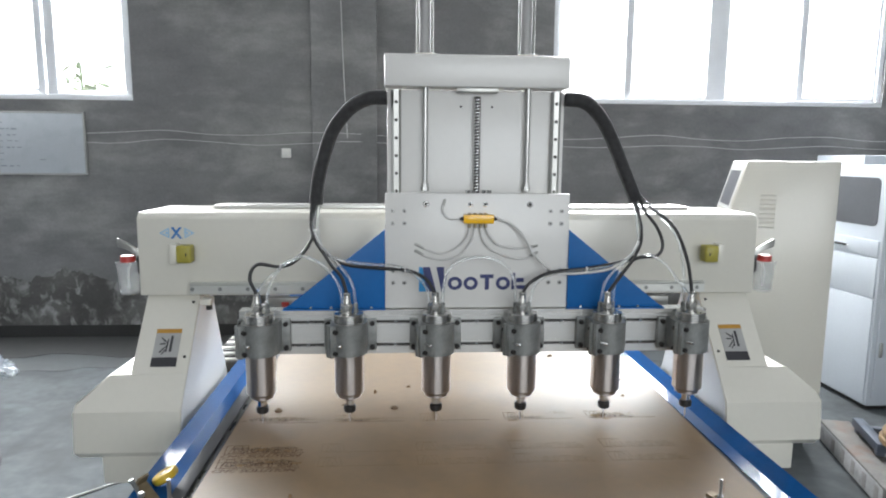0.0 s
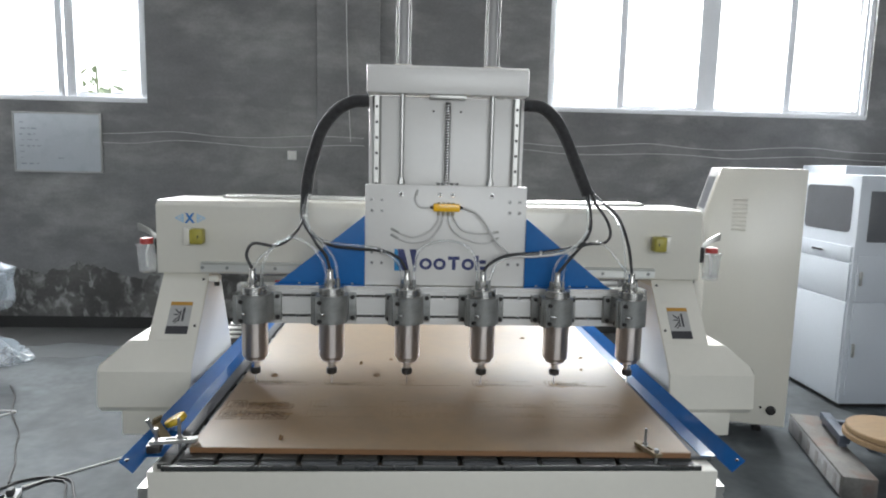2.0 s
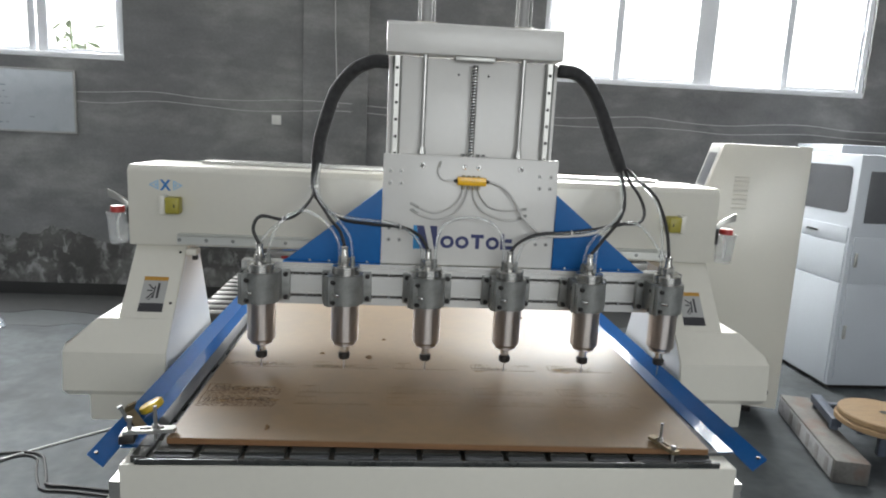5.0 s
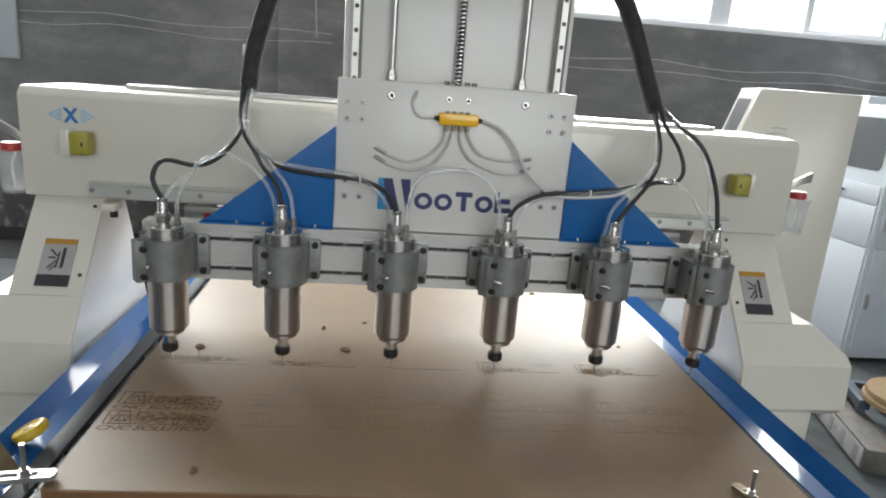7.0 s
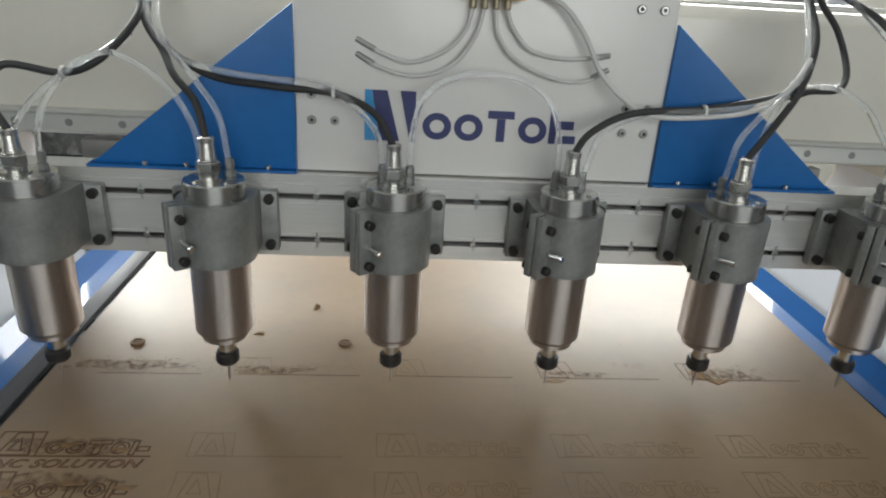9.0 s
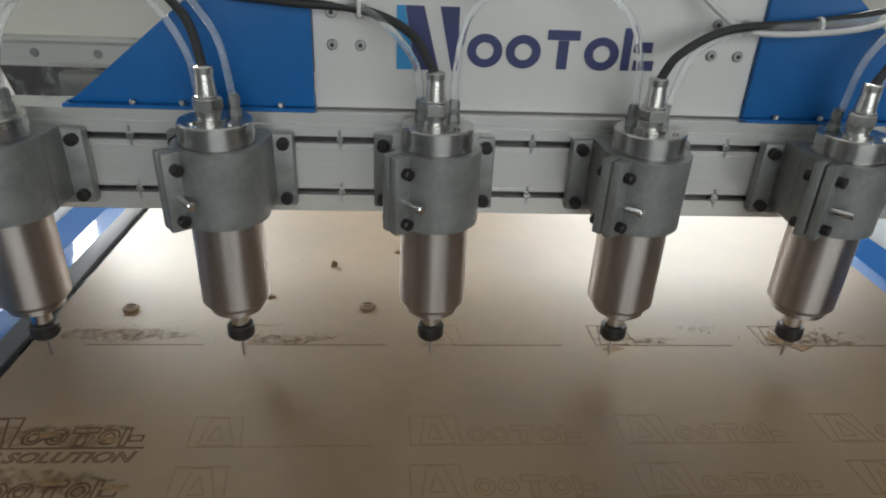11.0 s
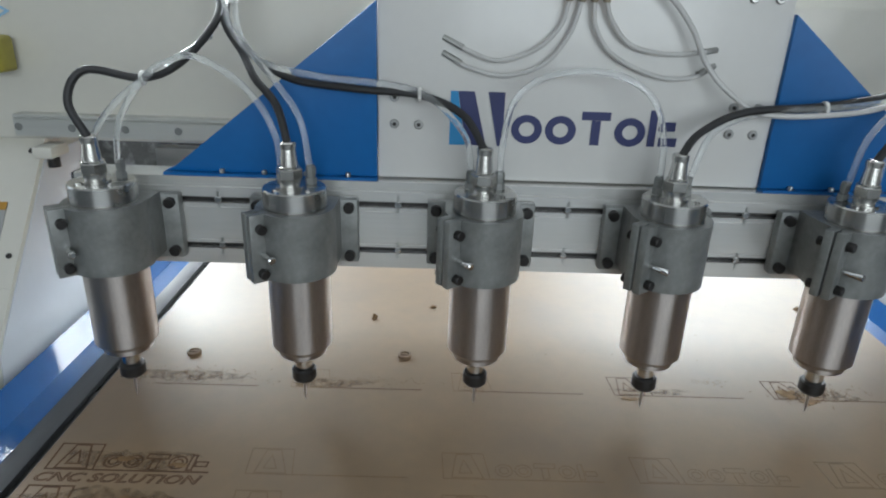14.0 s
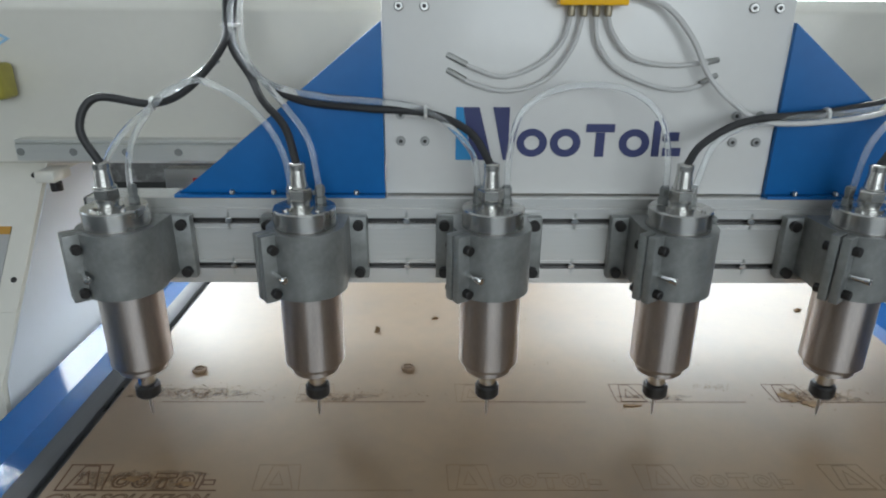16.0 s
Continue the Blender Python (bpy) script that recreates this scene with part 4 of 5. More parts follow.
def spindle_meshes():
    parts = {}

    def keep(name, bm, mat, smooth=30):
        bmesh.ops.translate(bm, verts=bm.verts, vec=-Vector((0, 0.65, 1.0)))
        parts[name] = mesh_of(name, bm, mat, smooth)
    c = (0, SY, 0)
    bm = B()
    lathe(bm, [(0.020, 1.0785), (0.0300, 1.0790), (0.0315, 1.0800), (0.0315, 1.0865), (0.0335, 1.0870), (0.0398, 1.0945), (0.0398, 1.2880)], 44, c)
    keep("spindle", bm, STEEL, 20)
    bm = B()
    lathe(bm, [(0.036, 1.2882), (0.0395, 1.2885), (0.0395, 1.3105), (0.0382, 1.3125), (0.014, 1.3125)], 40, c)
    for a in range(4):
        q = radians(45 + 90 * a)
        lathe(bm, [(0.0035, 1.3124), (0.0035, 1.3145)], 8, (0.028 * math.cos(q), SY + 0.028 * math.sin(q), 0))
    keep("top_cap", bm, CAP_METAL)
    bm = B()
    lathe(bm, [(0.0085, 1.0545), (0.0115, 1.0555), (0.0115, 1.068), (0.0135, 1.0685), (0.0135, 1.0783)], 24, c)
    keep("shaft", bm, CHROME)
    bm = B()
    prof = [(0.0115, 1.0345), (0.0140, 1.0350), (0.0166, 1.0385), (0.0166, 1.0515), (0.0156, 1.0525), (0.0145, 1.0540)]
    lathe(bm, prof, 28, c)
    keep("collet_nut", bm, DARK_STEEL, 20)
    bm = B()
    lathe(bm, [(0.0003, 1.0005), (0.0017, 1.012), (0.0019, 1.0345)], 10, c)
    keep("cutter", bm, STEEL)
    # clamp: ring, back flange, split ear
    bm = B()
    ring_o, ring_i, n = 0.0495, 0.0402, 44
    zs = (1.2022, 1.2878)
    rows = []
    for i in range(n):
        a = 2 * math.pi * i / n
        rows.append([bm.verts.new((r * math.cos(a), SY + r * math.sin(a), z)) for r in (ring_i, ring_o) for z in zs])
    for i in range(n):
        p, q = rows[i], rows[(i + 1) % n]
        for u, v in ((0, 1), (1, 3), (3, 2), (2, 0)):
            bm.faces.new((p[u], q[u], q[v], p[v]))
    keep("clamp", bm, CLAMP)
    bm = B()
    box(bm, -0.072, 0.072, 0.5835, 0.5995, 1.192, 1.283, 0.003)
    prism(bm, [(-0.049, 0.5835), (-0.049, 0.548), (-0.0475, 0.540), (0.0475, 0.540), (0.049, 0.548), (0.049, 0.5835)], "z", 1.2032, 1.2868)
    keep("clamp_flange", bm, CLAMP)
    for nm, u0, u1 in (("clamp_ear a", -0.0125, -0.0012), ("clamp_ear b", 0.0012, 0.0125)):
        bm = B()
        box(bm, 0.040, 0.066, u0, u1, 1.2000, 1.2880, 0.0015)
        bm.transform(Matrix.Translation((0, SY, 0)) @ Matrix.Rotation(radians(218), 4, "Z"))
        keep(nm, bm, CLAMP)
    for e, z in ((1, 1.2125), (1, 1.2705), (-1, 1.2105), (-1, 1.2685)):
        bm = B()
        lathe(bm, [(0.0062, e * 0.0128), (0.0062, e * 0.021), (0.005, e * 0.022), (0.0001, e * 0.022)], 12, (0, 0, 0), "y")
        bmesh.ops.recalc_face_normals(bm, faces=bm.faces)
        bmesh.ops.translate(bm, vec=(0.054, 0, z), verts=bm.verts)
        bm.transform(Matrix.Translation((0, SY, 0)) @ Matrix.Rotation(radians(218), 4, "Z"))
        keep("ear_bolt %g" % z, bm, DARK_STEEL)
    for x in (-0.061, 0.061):
        for z in (1.2037, 1.2718):
            bm = B()
            lathe(bm, [(0.0072, 0.0), (0.0072, -0.008), (0.006, -0.009), (0.0001, -0.009)], 12, (0, 0, 0), "y")
            bmesh.ops.translate(bm, vec=(x, 0.5834, z), verts=bm.verts)
            keep("flange_bolt %g %g" % (x, z), bm, DARK_STEEL)
    bm = B()
    lathe(bm, [(0.0036, 0.0126), (0.0036, 0.030), (0.0048, 0.0303), (0.0048, 0.038), (0.0034, 0.039)], 12, (0, 0, 0), "y")
    bmesh.ops.translate(bm, vec=(0.051, 0, 1.2367), verts=bm.verts)
    bm.transform(Matrix.Translation((0, SY, 0)) @ Matrix.Rotation(radians(218), 4, "Z"))
    keep("vent_pin", bm, CHROME)
    # electrical plug and two water fittings
    def lift_up(prof):
        return [(r, 1.3128 + (z - 1.3078) * 0.93) for r, z in prof]
    bm = B()
    lathe(bm, lift_up([(0.0175, 1.3078), (0.0175, 1.3105), (0.0125, 1.311), (0.0125, 1.3155), (0.0138, 1.316), (0.0138, 1.3195), (0.0128, 1.320), (0.0128, 1.3325), (0.0135, 1.333), (0.0135, 1.3365), (0.0112, 1.3375), (0.0092, 1.360), (0.0102, 1.3605), (0.0102, 1.3675), (0.0082, 1.369), (0.0064, 1.3695)]), 22, (-0.004, SY - 0.006, 0))
    keep("power_plug", bm, PLUG_METAL)
    bm = B()
    lathe(bm, lift_up([(0.0150, 1.3205), (0.0160, 1.3215), (0.0160, 1.3330), (0.0150, 1.3345)]), 6, (-0.004, SY - 0.006, 0))
    keep("plug_nut", bm, PLUG_METAL)
    for nm, x in (("water_fitting a", -0.018), ("water_fitting b", 0.018)):
        bm = B()
        lathe(bm, [(0.0072, 1.3126), (0.0072, 1.3205), (0.0054, 1.321), (0.0054, 1.3245), (0.0064, 1.325), (0.0064, 1.3325), (0.0048, 1.336)], 6, (x, SY + 0.016, 0))
        keep(nm, bm, CLAMP)
    return parts


SP = spindle_meshes()
SPX = [-0.594 + 0.2376 * i for i in range(6)]
for x in SPX:
    s = new("spindle", SP["spindle"])
    s.parent, s.location = head, (x, 0, 0)
    tagged(s, "brushed steel water cooled spindle in a grey clamp")
    for key, me in SP.items():
        if key != "spindle":
            o = new(key.split()[0], me)
            o.parent = s

# ---- hoses, cables and oil lines on the head ----
def hang(p):
    """Draws what hangs at the plate close before its face."""
    x, y, z = p
    w = max(0.0, min(1.0, (y - 0.545) / 0.05)) * max(0.0, min(1.0, (0.72 - y) / 0.06))
    return x, y - 0.030 * w, z + 0.004 * w


def hose(name, pts, r, mat, label="", ribs=0.0, seg=10, steps=8):
    bm = B()
    sweep(bm, [hang(p) for p in pts], r, seg, steps, ribs)
    return part(name, bm, mat, head, label)


SLEEVE_L = [(-0.255, 0.70, 1.895), (-0.306, 0.70, 1.892), (-0.360, 0.71, 1.865), (-0.411, 0.72, 1.803), (-0.440, 0.73, 1.723), (-0.456, 0.73, 1.659), (-0.463, 0.72, 1.592)]
SLEEVE_R = [(0.255, 0.70, 1.897), (0.312, 0.70, 1.890), (0.362, 0.71, 1.853), (0.405, 0.72, 1.789), (0.443, 0.72, 1.705), (0.472, 0.72, 1.641), (0.486, 0.72, 1.608)]
for p in (SLEEVE_L, SLEEVE_R):
    hose("cable_sleeve", p, 0.0205, SLEEVE, "thick black corrugated cable sleeve", 0.04, 16, 20)
hose("power_cable", [(-0.472, 0.71, 1.60), (-0.472, 0.69, 1.533), (-0.465, 0.66, 1.496), (-0.496, 0.61, 1.449), (-0.540, 0.598, 1.430), (-0.597, 0.545, 1.444), (-0.615, 0.53, 1.410), (-0.598, 0.53, 1.366)], 0.0049, RUBBER)
hose("power_cable", [(-0.466, 0.715, 1.60), (-0.467, 0.69, 1.525), (-0.454, 0.66, 1.492), (-0.429, 0.64, 1.459), (-0.405, 0.60, 1.434), (-0.376, 0.56, 1.407), (-0.3604, 0.53, 1.366)], 0.0049, RUBBER)
hose("power_cable", [(-0.459, 0.72, 1.60), (-0.464, 0.69, 1.516), (-0.446, 0.66, 1.479), (-0.377, 0.635, 1.433), (-0.285, 0.615, 1.423), (-0.204, 0.605, 1.419), (-0.150, 0.565, 1.402), (-0.1228, 0.53, 1.366)], 0.0049, RUBBER)
hose("power_cable", [(0.476, 0.72, 1.62), (0.488, 0.70, 1.564), (0.481, 0.67, 1.516), (0.463, 0.65, 1.467), (0.423, 0.635, 1.440), (0.308, 0.615, 1.420), (0.198, 0.59, 1.413), (0.140, 0.55, 1.392), (0.1148, 0.53, 1.366)], 0.0049, RUBBER)
hose("power_cable", [(0.484, 0.72, 1.62), (0.490, 0.70, 1.554), (0.482, 0.67, 1.496), (0.448, 0.63, 1.450), (0.401, 0.58, 1.412), (0.3524, 0.53, 1.366)], 0.0049, RUBBER)
hose("power_cable", [(0.495, 0.72, 1.62), (0.519, 0.72, 1.574), (0.546, 0.71, 1.535), (0.561, 0.70, 1.496), (0.552, 0.68, 1.466), (0.522, 0.66, 1.449), (0.470, 0.64, 1.448), (0.437, 0.63, 1.439)], 0.0049, RUBBER)
hose("power_cable", [(0.500, 0.72, 1.62), (0.533, 0.70, 1.581), (0.561, 0.66, 1.545), (0.571, 0.61, 1.502), (0.583, 0.55, 1.440), (0.590, 0.53, 1.366)], 0.0049, RUBBER)
hose("water_hose", [(-0.456, 0.72, 1.60), (-0.464, 0.695, 1.555), (-0.460, 0.675, 1.517), (-0.439, 0.645, 1.480), (-0.400, 0.632, 1.449), (-0.330, 0.618, 1.436), (-0.210, 0.60, 1.425), (-0.150, 0.565, 1.382), (-0.1368, 0.552, 1.333)], 0.0040, CLEAR_TUBE, "clear plastic cooling hose")
hose("water_hose", [(-0.449, 0.72, 1.60), (-0.455, 0.70, 1.551), (-0.449, 0.68, 1.499), (-0.427, 0.65, 1.467), (-0.378, 0.60, 1.427), (-0.348, 0.56, 1.390), (-0.3384, 0.552, 1.333)], 0.0040, CLEAR_TUBE, "clear plastic cooling hose")
hose("water_hose", [(-0.470, 0.645, 1.478), (-0.497, 0.61, 1.455), (-0.528, 0.595, 1.440), (-0.559, 0.565, 1.401), (-0.572, 0.552, 1.368), (-0.576, 0.552, 1.333)], 0.0040, CLEAR_TUBE, "clear plastic cooling hose")
hose("water_hose", [(-0.528, 0.59, 1.437), (-0.571, 0.56, 1.404), (-0.600, 0.552, 1.367), (-0.612, 0.552, 1.333)], 0.0040, CLEAR_TUBE, "clear plastic cooling hose")
hose("water_hose", [(-0.528, 0.60, 1.438), (-0.485, 0.60, 1.458), (-0.435, 0.585, 1.440), (-0.400, 0.568, 1.410), (-0.380, 0.556, 1.373), (-0.3744, 0.552, 1.333)], 0.0040, CLEAR_TUBE, "clear plastic cooling hose")
hose("water_hose", [(-0.1008, 0.552, 1.333), (-0.100, 0.552, 1.373), (-0.089, 0.57, 1.419), (-0.057, 0.59, 1.445), (-0.006, 0.60, 1.455), (0.044, 0.59, 1.450), (0.080, 0.57, 1.427), (0.096, 0.555, 1.388), (0.1008, 0.552, 1.333)], 0.0040, CLEAR_TUBE, "clear plastic cooling hose")
hose("water_hose", [(0.489, 0.72, 1.62), (0.492, 0.70, 1.554), (0.485, 0.68, 1.495), (0.461, 0.655, 1.452), (0.393, 0.60, 1.428), (0.350, 0.56, 1.390), (0.3384, 0.552, 1.333)], 0.0040, CLEAR_TUBE, "clear plastic cooling hose")
hose("water_hose", [(0.478, 0.72, 1.62), (0.480, 0.695, 1.554), (0.470, 0.665, 1.485), (0.435, 0.64, 1.448), (0.400, 0.60, 1.420), (0.378, 0.56, 1.380), (0.3744, 0.552, 1.333)], 0.0040, CLEAR_TUBE, "clear plastic cooling hose")
hose("water_hose", [(0.505, 0.715, 1.612), (0.553, 0.67, 1.549), (0.563, 0.62, 1.510), (0.565, 0.575, 1.468), (0.571, 0.555, 1.418), (0.576, 0.552, 1.333)], 0.0040, CLEAR_TUBE, "clear plastic cooling hose")
hose("water_hose", [(0.467, 0.645, 1.451), (0.499, 0.63, 1.455), (0.525, 0.59, 1.435), (0.555, 0.56, 1.397), (0.612, 0.552, 1.333)], 0.0040, CLEAR_TUBE, "clear plastic cooling hose")
hose("water_hose", [(0.471, 0.655, 1.482), (0.425, 0.625, 1.446), (0.383, 0.615, 1.428), (0.300, 0.605, 1.418), (0.224, 0.60, 1.412), (0.160, 0.57, 1.390), (0.1368, 0.552, 1.333)], 0.0040, CLEAR_TUBE, "clear plastic cooling hose")
hose("oil_feed_line", [(0.471, 0.66, 1.490), (0.435, 0.635, 1.452), (0.383, 0.612, 1.423), (0.307, 0.602, 1.411), (0.224, 0.60, 1.410), (0.184, 0.615, 1.432), (0.153, 0.625, 1.464), (0.128, 0.628, 1.507), (0.094, 0.63, 1.543), (0.052, 0.632, 1.559)], 0.0036, GREY_TUBE)
for c, r in (((-0.540, 0.598, 1.430), 0.0085), ((-0.204, 0.605, 1.420), 0.0085), ((0.305, 0.612, 1.417), 0.0095), ((-0.466, 0.688, 1.520), 0.013), ((0.455, 0.645, 1.456), 0.012)):
    bm = B()
    lathe(bm, [(r, -0.002), (r + 0.0005, 0.0), (r, 0.002)], 14, hang(c), "x" if abs(c[0]) < 0.45 or c[0] < -0.5 else "z")
    part("cable_tie", bm, OUTLET, head)

# oil manifold and its lines
bm = B()
box(bm, -0.042, 0.042, 0.590, 0.6169, 1.550, 1.574, 0.002)
man = part("manifold", bm, YELLOW, head, "bright yellow oil manifold block")
for x in (-0.025, -0.0095, 0.0055, 0.0205):
    for z0, z1, r in ((1.537, 1.5498, 0.0048), (1.5742, 1.5785, 0.0045)):
        bm = B()
        lathe(bm, [(r * 0.8, z0), (r, z0 + 0.0015), (r, z1)], 10, (x, 0.603, 0))
        part("fitting", bm, BRASS, man)
for s in (-1, 1):
    bm = B()
    lathe(bm, [(0.0055, 0.0), (0.0055, 0.006), (0.004, 0.007), (0.004, 0.011)], 10, (0, 0, 0), "x")
    bm.transform(Matrix.Translation((s * 0.0422, 0.603, 1.562)) @ Matrix.Rotation(0 if s > 0 else math.pi, 4, "Z"))
    part("fitting", bm, DARK_STEEL, man)
def oil_line(*p):
    ln = hose("oil_line", p, 0.0030, GREY_TUBE)
    a, b = Vector(hang(p[-2])), Vector(hang(p[-1]))
    bm = B()
    sweep(bm, [b, b.lerp(a, 0.35), b.lerp(a, 0.75)], 0.0042, 8, 3)
    part("line_ferrule", bm, RAIL_STEEL, ln)


oil_line(*[(-0.053, 0.635, 1.559), (-0.080, 0.636, 1.558), (-0.095, 0.638, 1.570), (-0.100, 0.640, 1.588), (-0.093, 0.649, 1.611)])
oil_line(*[(-0.025, 0.635, 1.535), (-0.033, 0.636, 1.504), (-0.060, 0.637, 1.476), (-0.104, 0.638, 1.460), (-0.143, 0.640, 1.470), (-0.177, 0.649, 1.486)])
oil_line(*[(-0.0095, 0.635, 1.535), (-0.020, 0.636, 1.496), (-0.050, 0.637, 1.457), (-0.098, 0.638, 1.442), (-0.145, 0.640, 1.451), (-0.177, 0.649, 1.467)])
oil_line(*[(0.0055, 0.635, 1.535), (0.012, 0.636, 1.502), (0.039, 0.637, 1.470), (0.097, 0.638, 1.447), (0.143, 0.640, 1.447), (0.172, 0.649, 1.462)])
oil_line(*[(0.0205, 0.635, 1.535), (0.031, 0.636, 1.511), (0.058, 0.637, 1.484), (0.104, 0.638, 1.475), (0.149, 0.640, 1.478), (0.171, 0.649, 1.481)])

# ---- marks cut into the board ----
def groove(bm, pts, w=0.0016, h=0.0002, closed=False):
    """Straight cuts from point to point on the board's face."""
    q = [Vector(p) for p in pts]
    n = len(q)
    left, right = [], []
    for i in range(n):
        a = q[i - 1] if i or closed else q[i] * 2 - q[i + 1]
        c = q[(i + 1) % n] if i < n - 1 or closed else q[i] * 2 - q[i - 1]
        u, v = (q[i] - a).normalized(), (c - q[i]).normalized()
        m = Vector((-u.y - v.y, u.x + v.x))
        m = m.normalized() if m.length > 1e-6 else Vector((-u.y, u.x))
        k = w / 2 / max(0.4, m.dot(Vector((-u.y, u.x))))
        left.append(q[i] + m * k), right.append(q[i] - m * k)
    rings = [[bm.verts.new((*p, z)) for p, z in ((l, 0.9995), (l, 1.0 + h), (r, 1.0 + h), (r, 0.9995))] for l, r in zip(left, right)]
    for i in range(n if closed else n - 1):
        a, c = rings[i], rings[(i + 1) % n]
        for j in range(4):
            bm.faces.new((a[j], c[j], c[(j + 1) % 4], a[(j + 1) % 4]))
    if not closed:
        bm.faces.new(rings[0]), bm.faces.new(rings[-1][::-1])


def oval(cx, cy, rx, ry, n=14):
    return [(cx + rx * math.cos(2 * math.pi * i / n), cy + ry * math.sin(2 * math.pi * i / n)) for i in range(n)]


def engraving(x, y, w, mat, name, deep=True, writing=True):
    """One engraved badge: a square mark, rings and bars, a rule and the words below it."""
    for sub, pts in ((name, [(x - 0.004, y), (x + 0.052, y), (x + 0.046, y + 0.046), (x - 0.006, y + 0.046)]),
                     ("engraved_slant", [(x + 0.006, y + 0.002), (x + 0.012, y + 0.044), (x + 0.030, y + 0.044), (x + 0.044, y + 0.002)]),
                     ("engraved_triangle", [(x + 0.015, y + 0.010), (x + 0.021, y + 0.034), (x + 0.031, y + 0.010)])):
        bm = B()
        groove(bm, pts, w, closed=True)
        part(sub, bm, mat, board)
    bm = B()
    groove(bm, [(x + 0.052, y), (x + 0.190, y)], w * 1.2)
    part("engraved_rule", bm, mat, board)
    if writing:
        for k, cx in enumerate((0.070, 0.094, 0.148)):
            bm = B()
            groove(bm, oval(x + cx, y + 0.016, 0.0105, 0.011), w, closed=True)
            part("engraved_ring", bm, mat, board)
            bm = B()
            groove(bm, oval(x + cx, y + 0.016, 0.0055, 0.006), w, closed=True)
            part("engraved_ring", bm, mat, board)
        for a, b, c, d in ((0.108, 0.134, 0.022, 0.030), (0.117, 0.125, 0.003, 0.022), (0.162, 0.168, 0.003, 0.030), (0.170, 0.184, 0.010, 0.018)):
            bm = B()
            groove(bm, [(x + a, y + c), (x + b, y + c), (x + b, y + d), (x + a, y + d)], w, closed=True)
            part("engraved_bar", bm, mat, board)
        if not deep:
            return
        bm = B()
        words(bm, "CNC SOLUTION", x - 0.008, x + 0.186, y - 0.021, y - 0.005, lambda u, v, d: (u, v, 1.0 + d), 0.0002, 0.0008 if deep else 0.0004, 0.25)
        part("engraved_writing", bm, mat, board)


A0 = -0.624
for i in range(5):
    for y in (0.355, 0.281):
        if i == 0:
            engraving(A0, y, 0.0023, GROOVE, "engraved_mark")
        else:
            engraving(A0 + 0.2376 * i, y, 0.0009 if i < 4 else 0.0012, GROOVE_FAINT, "engraved_mark", False, i in (2, 3, 4))
    # the row that is being cut
    x = A0 + 0.2376 * i
    bm = B()
    groove(bm, [(x + 0.052, 0.539), (x + 0.202, 0.539)], 0.0019)
    part("engraved_rule", bm, GROOVE, board)
    if i:
        w = 0.0015 if i > 2 else 0.0010
        for sub, pts in (("engraved_mark", [(x + 0.011, 0.539), (x + 0.068, 0.539), (x + 0.060, 0.586), (x + 0.009, 0.586)]),
                         ("engraved_slant", [(x + 0.018, 0.541), (x + 0.024, 0.584), (x + 0.039, 0.584), (x + 0.056, 0.541)]),
                         ("engraved_triangle", [(x + 0.027, 0.550), (x + 0.032, 0.573), (x + 0.043, 0.550)])):
            bm = B()
            groove(bm, pts, w, closed=True)
            part(sub, bm, GROOVE if i > 2 else GROOVE_FAINT, board)

# chips and dust lying on the board
rnd = random.Random(11)
bm = B()
spots = [(-0.52, 0.562, 0.10, 0.022, 300), (-0.27, 0.556, 0.10, 0.014, 120), (0.385, 0.548, 0.055, 0.02, 160), (0.26, 0.577, 0.03, 0.012, 40), (0.44, 0.562, 0.05, 0.02, 80),
         (0.0, 0.75, 0.5, 0.25, 60), (-0.1, 0.30, 0.4, 0.12, 30)]
for cx, cy, sx, sy, n in spots:
    for k in range(n):
        x, y, r, a = cx + rnd.gauss(0, 0.5) * sx, cy + rnd.gauss(0, 0.5) * sy, rnd.uniform(0.0002, 0.0008), rnd.uniform(0, 6.3)
        q = [(x + r * math.cos(a + t) * rnd.uniform(0.6, 1.4), y + r * math.sin(a + t) * rnd.uniform(0.6, 1.4)) for t in (0, 1.6, 3.1, 4.7)]
        prism(bm, q, "z", 1.0001, 1.0004 + rnd.uniform(0.0002, 0.0009))
solo("wood_chips", bm, CHIP, (0, 0.5, 1.0), "scattered small wood chips and dust on the board", "chips", kind="stuff")


def dust_patch(cx, cy, rx, ry, seed, mat=DUST):
    r = random.Random(seed)
    bm = B()
    n = 26
    q = []
    for i in range(n):
        a = 2 * math.pi * i / n
        k = 0.7 + 0.5 * noise.noise((math.cos(a) * 1.7 + seed, math.sin(a) * 1.7, seed)) + r.uniform(-0.12, 0.12)
        q.append((cx + rx * k * math.cos(a), cy + ry * k * math.sin(a)))
    prism(bm, q, "z", 1.0001, 1.0007)
    return solo("dust_patch", bm, mat, (cx, cy, 1.0), "flat patch of fine brown wood dust", "dust", "dust patches")


dust_patch(0.362, 0.553, 0.020, 0.016, 3)
dust_patch(0.385, 0.534, 0.020, 0.008, 5)
dust_patch(0.118, 0.530, 0.018, 0.006, 8)
for a in ((-0.53, 0.563, 0.11, 0.024, 31), (-0.32, 0.551, 0.09, 0.012, 32), (0.40, 0.554, 0.07, 0.022, 33), (0.16, 0.551, 0.08, 0.010, 34), (-0.54, 0.305, 0.11, 0.030, 35), (-0.54, 0.377, 0.10, 0.026, 36)):
    dust_patch(*a, LOOSE_DUST)
for k in range(5):
    dust_patch(-0.575 + 0.033 * k, 0.293 + 0.074 * (k % 2) + 0.008 * (k % 3), 0.016, 0.006, 20 + k)


